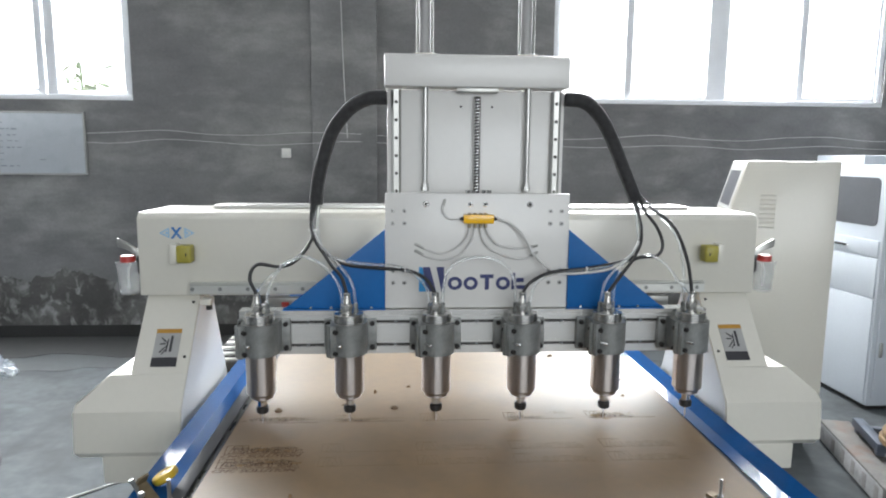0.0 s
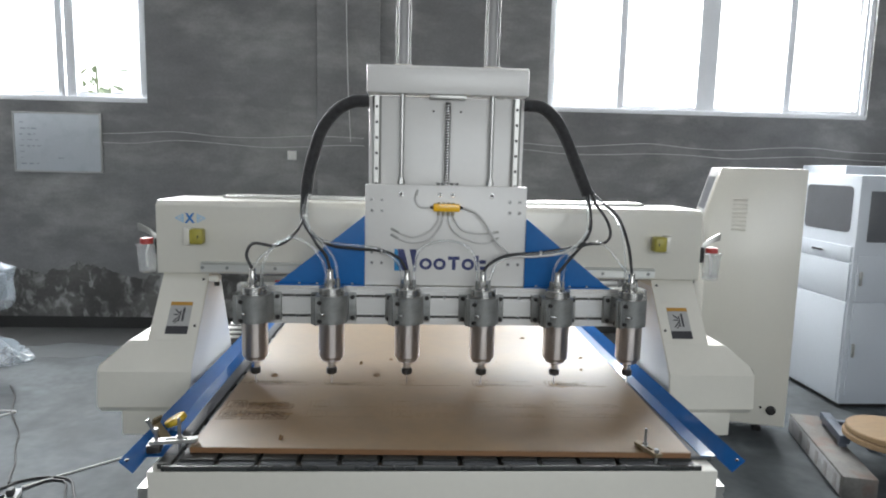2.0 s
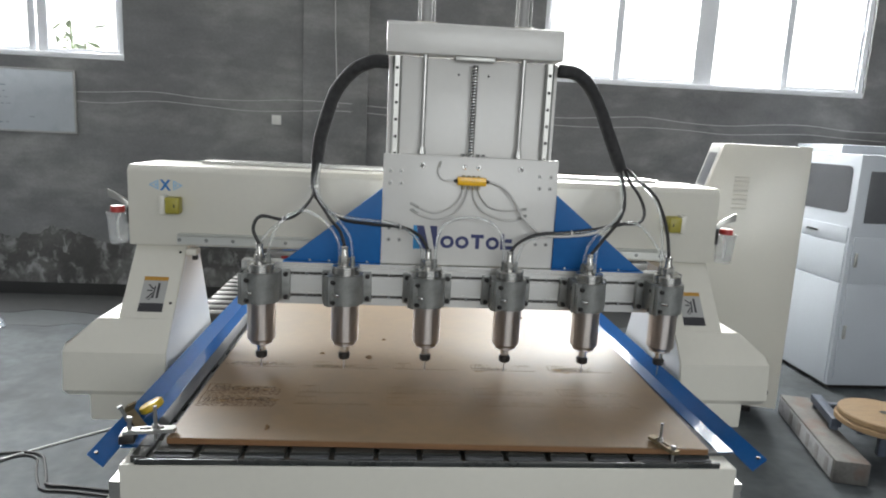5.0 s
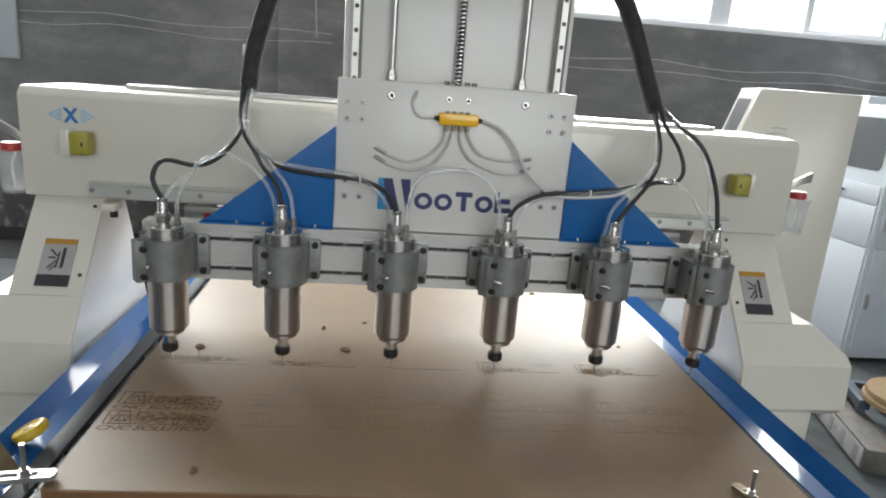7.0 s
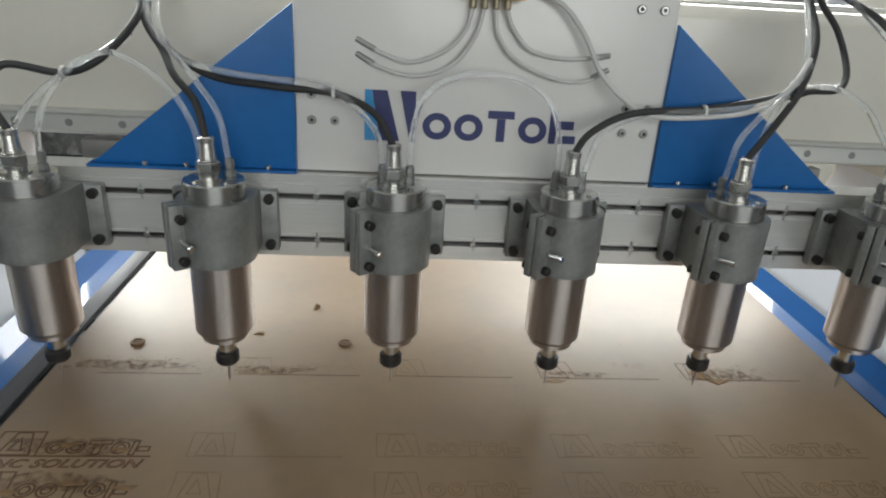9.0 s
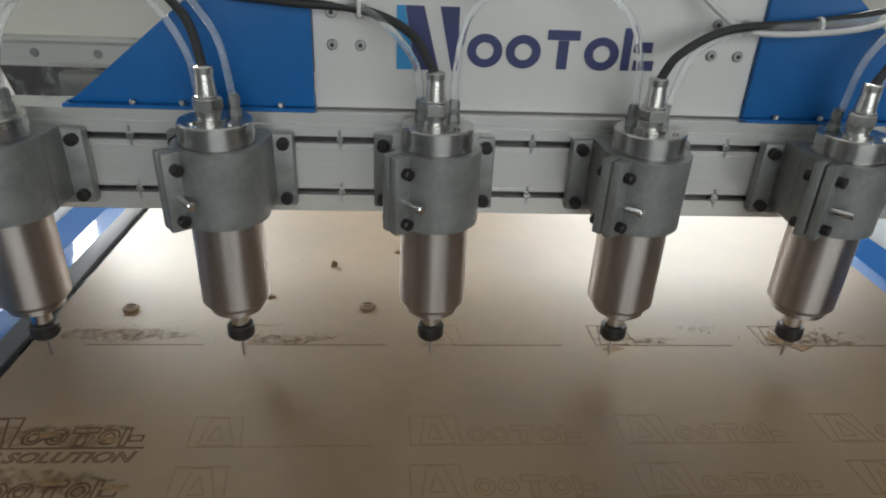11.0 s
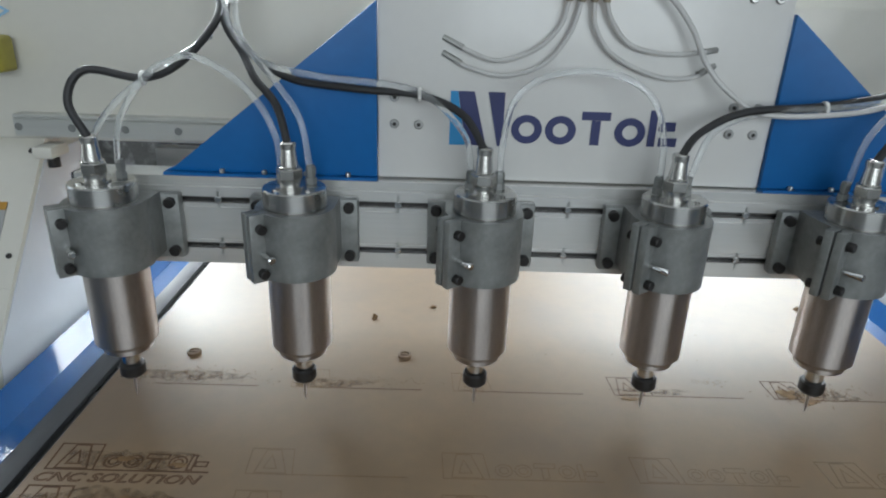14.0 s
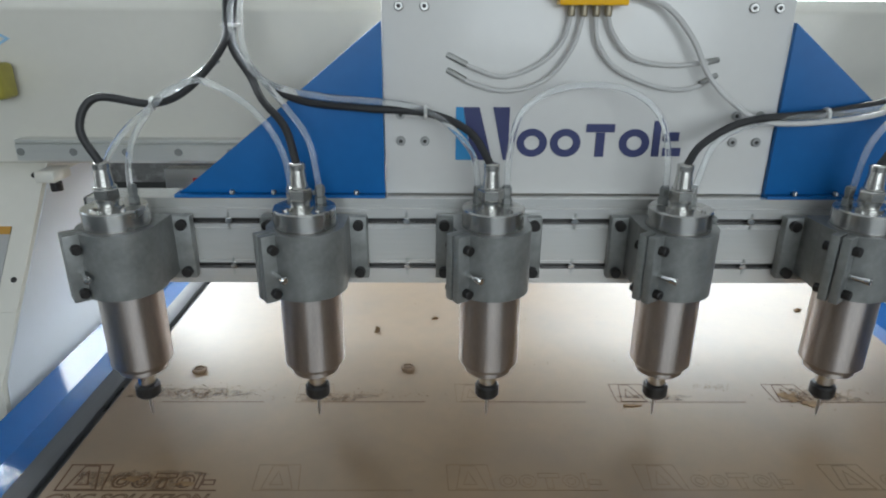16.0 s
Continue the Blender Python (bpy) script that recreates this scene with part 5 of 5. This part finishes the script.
def plug(x, y):
    """A round slotted plug left on the board."""
    p = thing("screw_plug", (x, y, 1.0), "small slotted wooden screw plug on the board", "plug", "screw plugs")
    bm = B()
    lathe(bm, [(0.0105, 1.0002), (0.0112, 1.003), (0.0100, 1.0048), (0.0075, 1.0048), (0.0072, 1.0025)], 20, (x, y, 0))
    part("rim", bm, PLUG_WOOD, p)
    bm = B()
    box(bm, x - 0.0085, x + 0.0085, y - 0.0018, y + 0.0018, 1.0028, 1.0046, 0.0004)
    part("slot_bar", bm, PLUG_WOOD, p)


plug(-0.546, 0.624)
plug(-0.214, 0.631)


def splinter(x, y, length, turn, lift=0.004):
    bm = B()
    prism(bm, [(-length / 2, 0), (0, lift), (length / 2, lift * 0.4), (length * 0.35, 0)], "y", -0.0025, 0.0025)
    bm.transform(Matrix.Translation((x, y, 1.0003)) @ Matrix.Rotation(radians(turn), 4, "Z"))
    solo("wood_splinter", bm, CHIP, (x, y, 1.0), "small curled wood splinter on the board", "splinter", "wood splinters")


for a in ((-0.274, 0.755, 0.012, 60, 0.010), (-0.171, 0.806, 0.014, 10, 0.004), (-0.431, 0.138, 0.016, 75, 0.010), (0.353, 1.105, 0.022, 5, 0.006), (0.525, 0.841, 0.018, 20, 0.005), (-0.36, 0.66, 0.018, 0, 0.004), (0.49, 0.70, 0.010, 30, 0.005)):
    splinter(*a)

# ---- clamps at the board's front corners ----
def strap(bm, half, w, z0, z1, slot0, slot1):
    """A flat bar with a long slot along x."""
    a = w * 0.22
    for y0, y1 in ((-w / 2, -a), (a, w / 2)):
        box(bm, slot0, slot1, y0, y1, z0, z1)
    prism(bm, [(-half, -w / 2), (slot0, -w / 2), (slot0, w / 2), (-half, w / 2)], "z", z0, z1)
    prism(bm, [(slot1, -w / 2), (half - w * 0.2, -w / 2), (half, -w * 0.2), (half, w * 0.2), (half - w * 0.2, w / 2), (slot1, w / 2)], "z", z0, z1)


def clamp_at(x, y, turn, tall, label, support, size=1.0):
    c = thing("hold_down_clamp", (x, y, 0.985), label, "clamp", "hold-down clamps")
    m = Matrix.Translation((x, y, 0)) @ Matrix.Rotation(radians(turn), 4, "Z") @ Matrix.Diagonal((size, size, 1, 1))

    def add(name, bm, mat):
        bm.transform(m)
        return part(name, bm, mat, c)
    bm = B()
    strap(bm, 0.055, 0.024, 1.0055, 1.0135, -0.022, 0.030)
    add("strap", bm, RAIL_STEEL if support else BROWNED)
    bm = B()
    lathe(bm, [(0.004, 0.9855), (0.004, tall)], 12, (0.012, 0, 0))
    add("stud", bm, ROD)
    bm = B()
    lathe(bm, [(0.010, 1.0137), (0.010, 1.0155), (0.0075, 1.0156), (0.0075, 1.0225)], 6, (0.012, 0, 0))
    add("nut", bm, ROD)
    bm = B()
    h = 1.034 if support else 1.0145
    lathe(bm, [(0.0045, 0.986), (0.0045, h), (0.0075, h + 0.0005), (0.0075, h + 0.007), (0.005, h + 0.009)], 12, (-0.042, 0, 0))
    add("support_screw", bm, ROD)
    if support:
        bm = B()
        box(bm, -0.062, -0.030, -0.018, 0.018, 0.9856, 1.0050, 0.002)
        add("support_block", bm, DARK_STEEL)
    return c


clamp_at(-0.683, 0.106, 8, 1.066, "steel strap clamp with studs holding the board's corner", True)
clamp_at(0.487, 0.060, 108, 1.058, "small steel strap clamp with an upright stud on the board edge", False, 0.8)

tape = thing("tape_measure", (-0.735, 0.255, 0.98), "worn yellow tape measure lying tilted on the blue guard", "tape measure")
mt = Matrix.Translation((-0.728, 0.242, 1.006)) @ Euler((radians(-12), radians(-26), radians(24))).to_matrix().to_4x4()
bm = B()
lathe(bm, [(0.024, -0.0095), (0.0275, -0.0075), (0.029, -0.004), (0.029, 0.004), (0.0275, 0.0075), (0.024, 0.0095), (0.019, 0.0095), (0.018, 0.0075), (0.001, 0.0075)], 32)
bm.transform(mt)
part("case", bm, TAPE_YELLOW, tape)
bm = B()
lathe(bm, [(0.009, 0.0076), (0.009, 0.0090), (0.0075, 0.0096), (0.001, 0.0096)], 20)
bm.transform(mt)
part("hub", bm, BRASS, tape)
vise = thing("clamp_bracket", (-0.745, 0.16, 0.98), "dull brass coloured bent bracket with a bolt", "bracket")
bm = B()
prism(bm, [(-0.030, -0.004), (0.034, -0.004), (0.034, 0.004), (-0.024, 0.004), (-0.024, 0.030), (-0.030, 0.030)], "y", -0.012, 0.012, 0.001)
bm.transform(Matrix.Translation((-0.738, 0.165, 1.006)) @ Euler((radians(10), radians(38), radians(-28))).to_matrix().to_4x4())
part("bracket", bm, BROWNED, vise)
bm = B()
lathe(bm, [(0.0045, -0.02), (0.0045, 0.016), (0.0062, 0.0165), (0.0062, 0.022)], 10)
bm.transform(Matrix.Translation((-0.760, 0.160, 1.022)) @ Euler((radians(10), radians(-20), 0)).to_matrix().to_4x4())
part("bolt", bm, CLAMP, vise)

# drag chain along the bed's far side
chain = thing("drag_chain", (CX - 0.83, 1.8, 0), "grey cable drag chain lying along the bed", "drag chain")
bm = B()
box(bm, CX - 0.90, CX - 0.765, 1.20, 2.56, 0.0, 0.90, 0.004)
part("trough", bm, CREAM, chain)
for i in range(34):
    bm = B()
    y = 1.22 + 0.038 * i
    box(bm, CX - 0.89, CX - 0.775, y, y + 0.022, 0.9005, 0.955, 0.004)
    part("link", bm, RAIL_STEEL if i % 2 else DARK_STEEL, chain)

# ---- control cabinet ----
cab = thing("control_cabinet", (1.655, 2.195, 0), "tall cream steel control cabinet with a sloping screen face", "cabinet")
bm = B()
prism(bm, [(1.655, 1.718), (2.130, 1.718), (2.130, 0.135), (1.60, 0.135), (1.60, 1.20), (1.573, 1.42)], "y", 2.195, 2.645, 0.006)
body = part("body", bm, CREAM, cab)
n = Vector((-(1.718 - 1.42), 0, 1.655 - 1.573)).normalized()
u = Vector((1.655 - 1.573, 0, 1.718 - 1.42)).normalized()
for name, w0, w1, y0, y1, d, mat in (("bezel", 0.02, 0.29, 2.225, 2.62, 0.003, PLATE), ("screen", 0.04, 0.25, 2.27, 2.575, 0.0045, SCREEN)):
    bm = B()
    org = Vector((1.573, 0, 1.42))
    vs = [bm.verts.new(org + u * w + Vector((0, y, 0)) + n * k) for w in (w0, w1) for y in (y0, y1) for k in (-0.001, d)]
    for f in ((0, 1, 3, 2), (4, 6, 7, 5), (0, 4, 5, 1), (2, 3, 7, 6), (0, 2, 6, 4), (1, 5, 7, 3)):
        bm.faces.new([vs[i] for i in f])
    part(name, bm, mat, body)
for i in range(8):
    bm = B()
    z = 1.535 - 0.026 * i
    prism(bm, [(2.195, z), (2.191, z - 0.004), (2.1945, z - 0.014)], "x", 1.735, 1.815)
    part("louvre", bm, CREAM, body)
for x, z, r in ((2.045, 0.235, 0.030), (1.985, 0.250, 0.008)):
    bm = B()
    disc(bm, x, 2.1948, z, r, 0.006, 24)
    part("grommet", bm, DARK_STEEL, body)
for x in (1.70, 2.03):
    for y in (2.47, 2.60):
        bm = B()
        lathe(bm, [(0.028, 0.0), (0.028, 0.03), (0.012, 0.031), (0.012, 0.1345)], 14, (x, y, 0))
        part("levelling_foot", bm, DARK_STEEL, cab)

cab.location, cab.rotation_euler = (1.765, 2.40, 0), (0, 0, radians(-18))

# ---- white cabinet behind ----
wc = thing("tool_cabinet", (3.3, 3.15, 0), "white sheet steel cabinet with dark window panels, drawer and doors", "cabinet")
FX, FY = 2.94, 2.83
bm = B()
box(bm, FX, 3.75, FY, 3.50, 0.03, 1.69, 0.008)
body = part("body", bm, CABINET_WHITE, wc)
bm = B()
box(bm, FX + 0.03, 3.72, FY + 0.03, 3.47, 0.0, 0.0295)
part("plinth", bm, DARK_STEEL, wc)


def face_x(name, y0, y1, z0, z1, mat, parent, d=0.006, r=0.003):
    bm = B()
    box(bm, FX - d, FX - 0.0005, y0, y1, z0, z1, r)
    return part(name, bm, mat, parent)


def face_y(name, x0, x1, z0, z1, mat, parent, d=0.006, r=0.003):
    bm = B()
    box(bm, x0, x1, FY - d, FY - 0.0005, z0, z1, r)
    return part(name, bm, mat, parent)


def rounded(bm, y0, y1, z0, z1, r, x0, x1):
    pts = []
    for cy, cz, a in ((y1 - r, z1 - r, 0), (y0 + r, z1 - r, 90), (y0 + r, z0 + r, 180), (y1 - r, z0 + r, 270)):
        pts += [(cy + r * math.cos(radians(a + 22.5 * k)), cz + r * math.sin(radians(a + 22.5 * k))) for k in range(5)]
    prism(bm, pts, "x", x0, x1)


bm = B()
rounded(bm, 2.895, 3.43, 1.28, 1.61, 0.04, FX - 0.004, FX - 0.0005)
part("window_panel", bm, SCREEN, body)
dr = face_x("drawer", 2.85, 3.47, 1.075, 1.185, CABINET_WHITE, wc, 0.012)
bm = B()
box(bm, FX - 0.030, FX - 0.0125, 3.14, 3.27, 1.118, 1.134, 0.004)
part("handle", bm, CHROME, dr)
face_x("upper_door", 2.85, 3.47, 0.795, 1.062, CABINET_WHITE, wc, 0.012)
face_x("lower_door", 2.85, 3.47, 0.05, 0.782, CABINET_WHITE, wc, 0.012)
bm = B()
box(bm, FX + 0.08, 3.60, FY - 0.0045, FY - 0.0005, 1.22, 1.58, 0.002)
part("window_panel", bm, SCREEN, body)
for x0, x1, z0, z1 in ((FX + 0.03, 3.72, 0.80, 1.12), (FX + 0.03, 3.72, 0.09, 0.785)):
    dd = face_y("side_door", x0, x1, z0, z1, CABINET_WHITE, wc, 0.012)
    bm = B()
    box(bm, x0 + 0.015, x0 + 0.033, FY - 0.030, FY - 0.0125, (z0 + z1) / 2 - 0.05, (z0 + z1) / 2 + 0.05, 0.004)
    part("handle", bm, RAIL_STEEL, dd)
wc.location = (3.39, 3.25, 0)
bm = B()
box(bm, 3.82, 4.6, 4.25, 4.9, 0.0, 1.77, 0.01)
solo("back_cabinet", bm, CABINET_WHITE, (4.2, 4.7, 0), "white steel cabinet standing against the back wall", "cabinet")

# ---- things on the floor ----
bar = thing("steel_beam", (2.25, 1.85, 0), "dirty square steel beam with worn white side lying on the floor", "beam")
mb = Matrix.Translation((2.262, 1.625, 0)) @ Matrix.Rotation(radians(-15), 4, "Z")
bm = B()
box(bm, -0.085, 0.085, 0.0, 0.90, 0.0005, 0.125, 0.006)
bm.transform(mb)
part("tube", bm, RUSTY, bar)
bm = B()
box(bm, -0.0885, -0.0855, 0.03, 0.89, 0.012, 0.114, 0.001)
bm.transform(mb)
part("painted_side", bm, WORN_WHITE, bar)
for i in range(5):
    bm = B()
    box(bm, -0.0905, -0.0887, 0.07 + 0.14 * i, 0.12 + 0.14 * i, 0.02, 0.10, 0.001)
    bm.transform(mb)
    part("side_patch", bm, SCUFFED, bar)

bench = thing("low_trestle", (2.6, 2.1, 0), "low dull blue steel trestle on the floor", "trestle")
mtr = Matrix.Translation((2.478, 2.175, 0)) @ Matrix.Rotation(radians(-18), 4, "Z")
for x in (0.0, 0.26):
    bm = B()
    box(bm, x - 0.028, x + 0.028, -0.20, 0.18, 0.150, 0.200, 0.004)
    bm.transform(mtr)
    part("rail", bm, BLUED, bench)
    for y in (-0.16, 0.14):
        bm = B()
        box(bm, x - 0.02, x + 0.02, y - 0.02, y + 0.02, 0.0005, 0.1495, 0.003)
        bm.transform(mtr)
        part("leg", bm, BLUED, bench)
for y in (-0.1, 0.08):
    bm = B()
    box(bm, 0.0285, 0.2315, y - 0.02, y + 0.02, 0.155, 0.190, 0.003)
    bm.transform(mtr)
    part("cross_bar", bm, BLUED, bench)
reel = thing("plywood_reel", (2.63, 1.92, 0), "round plywood cable reel lying flat on a low trestle", "reel")
bm = B()
lathe(bm, [(0.01, 0.2003), (0.226, 0.2005), (0.232, 0.206), (0.232, 0.228), (0.226, 0.233), (0.01, 0.2332)], 44, (2.63, 1.92, 0))
fl = part("flange", bm, PLYWOOD, reel)
bm = B()
lathe(bm, [(0.01, 0.2336), (0.214, 0.2338), (0.220, 0.239), (0.220, 0.263), (0.214, 0.268), (0.01, 0.2682)], 44, (2.63, 1.92, 0))
fl = part("flange", bm, PLYWOOD, reel)
bm = B()
lathe(bm, [(0.026, 0.2684), (0.026, 0.2696)], 18, (2.645, 1.925, 0))
part("hub_hole", bm, DARK_STEEL, reel)


def floor_cable(pts, r, mat, label):
    bm = B()
    sweep(bm, [(x, y + 0.05, r + 0.0005) for x, y in pts], r, 8, 6)
    return solo("floor_cable", bm, mat, (*pts[0], 0), label, "cable", "floor cables")


floor_cable([(-2.075, 1.735), (-1.97, 1.835), (-1.751, 2.034), (-1.55, 2.2), (-1.3, 2.38)], 0.0055, WIRE_WHITE, "white cable lying across the concrete floor")
floor_cable([(-3.03, 3.25), (-2.88, 3.05), (-2.80, 2.90), (-2.70, 2.71), (-2.48, 2.41), (-2.38, 2.2), (-2.264, 2.0), (-2.20, 1.85), (-2.163, 1.775)], 0.006, RUBBER, "thin black cable winding over the concrete floor")
floor_cable([(-2.6, 1.45), (-2.2, 1.692), (-2.12, 1.796), (-2.0, 1.838), (-1.875, 1.81), (-1.80, 1.70), (-1.735, 1.583), (-1.70, 1.53), (-1.557, 1.511), (-0.95, 1.40)], 0.007, RUBBER, "black mains cable bent round on the floor")
floor_cable([(-2.15, 1.60), (-2.06, 1.71), (-1.98, 1.805), (-1.885, 1.785), (-1.82, 1.66), (-1.755, 1.55), (-1.70, 1.49), (-1.54, 1.47), (-0.95, 1.35)], 0.006, RUBBER, "black mains cable bent round on the floor")
floor_cable([(-3.1, 2.76), (-2.869, 2.755), (-2.694, 2.743), (-2.78, 2.65), (-2.88, 2.60)], 0.006, WIRE_WHITE, "loop of thin white strapping on the floor")
strip = thing("power_strip", (-2.025, 1.575, 0), "worn white power strip with a black plug on the floor", "power strip")
ms = Matrix.Translation((-2.025, 1.575, 0)) @ Matrix.Rotation(radians(-74), 4, "Z")
bm = B()
box(bm, -0.15, 0.15, -0.03, 0.03, 0.0005, 0.034, 0.006)
bm.transform(ms)
sb = part("body", bm, WORN_WHITE, strip)
bm = B()
box(bm, -0.10, -0.055, -0.016, 0.016, 0.0345, 0.072, 0.006)
bm.transform(ms)
part("plug", bm, RUBBER, strip)
for k in range(3):
    bm = B()
    box(bm, -0.02 + 0.05 * k, 0.006 + 0.05 * k, -0.012, 0.012, 0.0342, 0.0352)
    bm.transform(ms)
    part("socket", bm, DARK_STEEL, sb)

# machine wrapped in film at the hall's side
wm = thing("wrapped_machine", (-3.6, 3.35, 0), "machine table wrapped in clear blue-tinted plastic film", "machine")
bm = B()
box(bm, -4.3, -3.17, 3.05, 3.58, 0.60, 0.80, 0.02)
part("top", bm, WRAPPED, wm)
bm = B()
box(bm, -4.2, -3.32, 3.12, 3.54, 0.0, 0.599, 0.01)
part("base", bm, RUSTY, wm)


def film(bm, x0, x1, y0, y1, z0, z1, seed, n=40):
    """Creased film hung loosely round a block: an uneven open box."""
    def q(x, y, z):
        o = noise.noise_vector((x * 5 + seed, y * 5, z * 6)) * 0.03 + noise.noise_vector((x * 17, y * 17 + seed, z * 15)) * 0.016
        return Vector((x, y, z)) + o
    loop = []
    for i in range(n):
        loop.append((x0 + (x1 - x0) * i / n, y0))
    for i in range(n):
        loop.append((x1, y0 + (y1 - y0) * i / n))
    for i in range(n):
        loop.append((x1 - (x1 - x0) * i / n, y1))
    for i in range(n):
        loop.append((x0, y1 - (y1 - y0) * i / n))
    rows = [[bm.verts.new(q(x, y, z0 + (z1 - z0) * k / 6)) for x, y in loop] for k in range(7)]
    for a, b in zip(rows, rows[1:]):
        for i in range(len(loop)):
            j = (i + 1) % len(loop)
            bm.faces.new((a[i], a[j], b[j], b[i]))
    bm.faces.new(rows[-1])
    bmesh.ops.solidify(bm, geom=list(bm.faces), thickness=0.0015)


bm = B()
film(bm, -4.36, -3.135, 3.0, 3.62, 0.56, 0.85, 2.0)
part("film", bm, PLASTIC_WRAP, wm, "creased clear plastic film", 60)
bm = B()
rings = []
for k in range(15):
    h = k / 14
    rad = 0.23 * math.sqrt(max(0.0, 1 - h * h)) + 0.015
    row = []
    for i in range(56):
        a = 2 * math.pi * i / 56
        c, d = math.cos(a), math.sin(a)
        crease = 1 + 0.30 * noise.noise((c * 2.2, d * 2.2, h * 3.0)) + 0.22 * noise.noise((c * 7, d * 7, h * 9 + 3))
        row.append(bm.verts.new((-3.47 + rad * crease * c, 3.86 + 0.7 * rad * crease * d, max(0.003, 0.23 * h * (0.8 + 0.5 * noise.noise((c * 4, d * 4, 7)))))))
    rings.append(row)
for p, q in zip(rings, rings[1:]):
    for i in range(56):
        bm.faces.new((p[i], p[(i + 1) % 56], q[(i + 1) % 56], q[i]))
bm.faces.new(rings[-1])
solo("crumpled_film", bm, PLASTIC_WRAP, (-3.47, 3.86, 0), "crumpled pile of clear plastic film on the floor", "plastic film", smooth=25)

# plants outside the left window
rnd = random.Random(21)
plant = thing("yard_plant", (-4.7, 9.0, -0.05), "thin green leafy plant growing outside the window", "plant")
for st, (x, top) in enumerate(((-4.95, 3.05), (-4.75, 2.75), (-5.1, 2.6))):
    bm = B()
    sweep(bm, [(-4.85, 9.0, -0.05), (x + 0.05, 9.0, 1.4), (x, 9.0, top)], 0.018, 6, 6)
    part("stem", bm, LEAF, plant)
for k in range(90):
    bm = B()
    L = rnd.uniform(0.12, 0.28)
    prism(bm, [(0, 0), (L * 0.4, L * 0.18), (L, 0.0), (L * 0.4, -L * 0.18)], "z", 0, 0.004)
    bm.transform(Matrix.Translation((-4.95 + rnd.gauss(0, 0.2), 9.0 + rnd.uniform(-0.3, 0.3), rnd.uniform(1.6, 3.0))) @ Euler((rnd.uniform(-1, 1), rnd.uniform(-1, 1), rnd.uniform(0, 6.3))).to_matrix().to_4x4())
    part("leaf", bm, LEAF, plant)


def motions():
    walk(gantry, [(t, pose(CX, 0.95 + y, 0.75)) for t, x, y, z in TRAVEL])
    walk(lift, [(t, pose(x, 0.74 + y, 1.25)) for t, x, y, z in TRAVEL])
    walk(head, [(t, pose(x, 0.65 + y, 1.0 + z)) for t, x, y, z in TRAVEL])


motions()
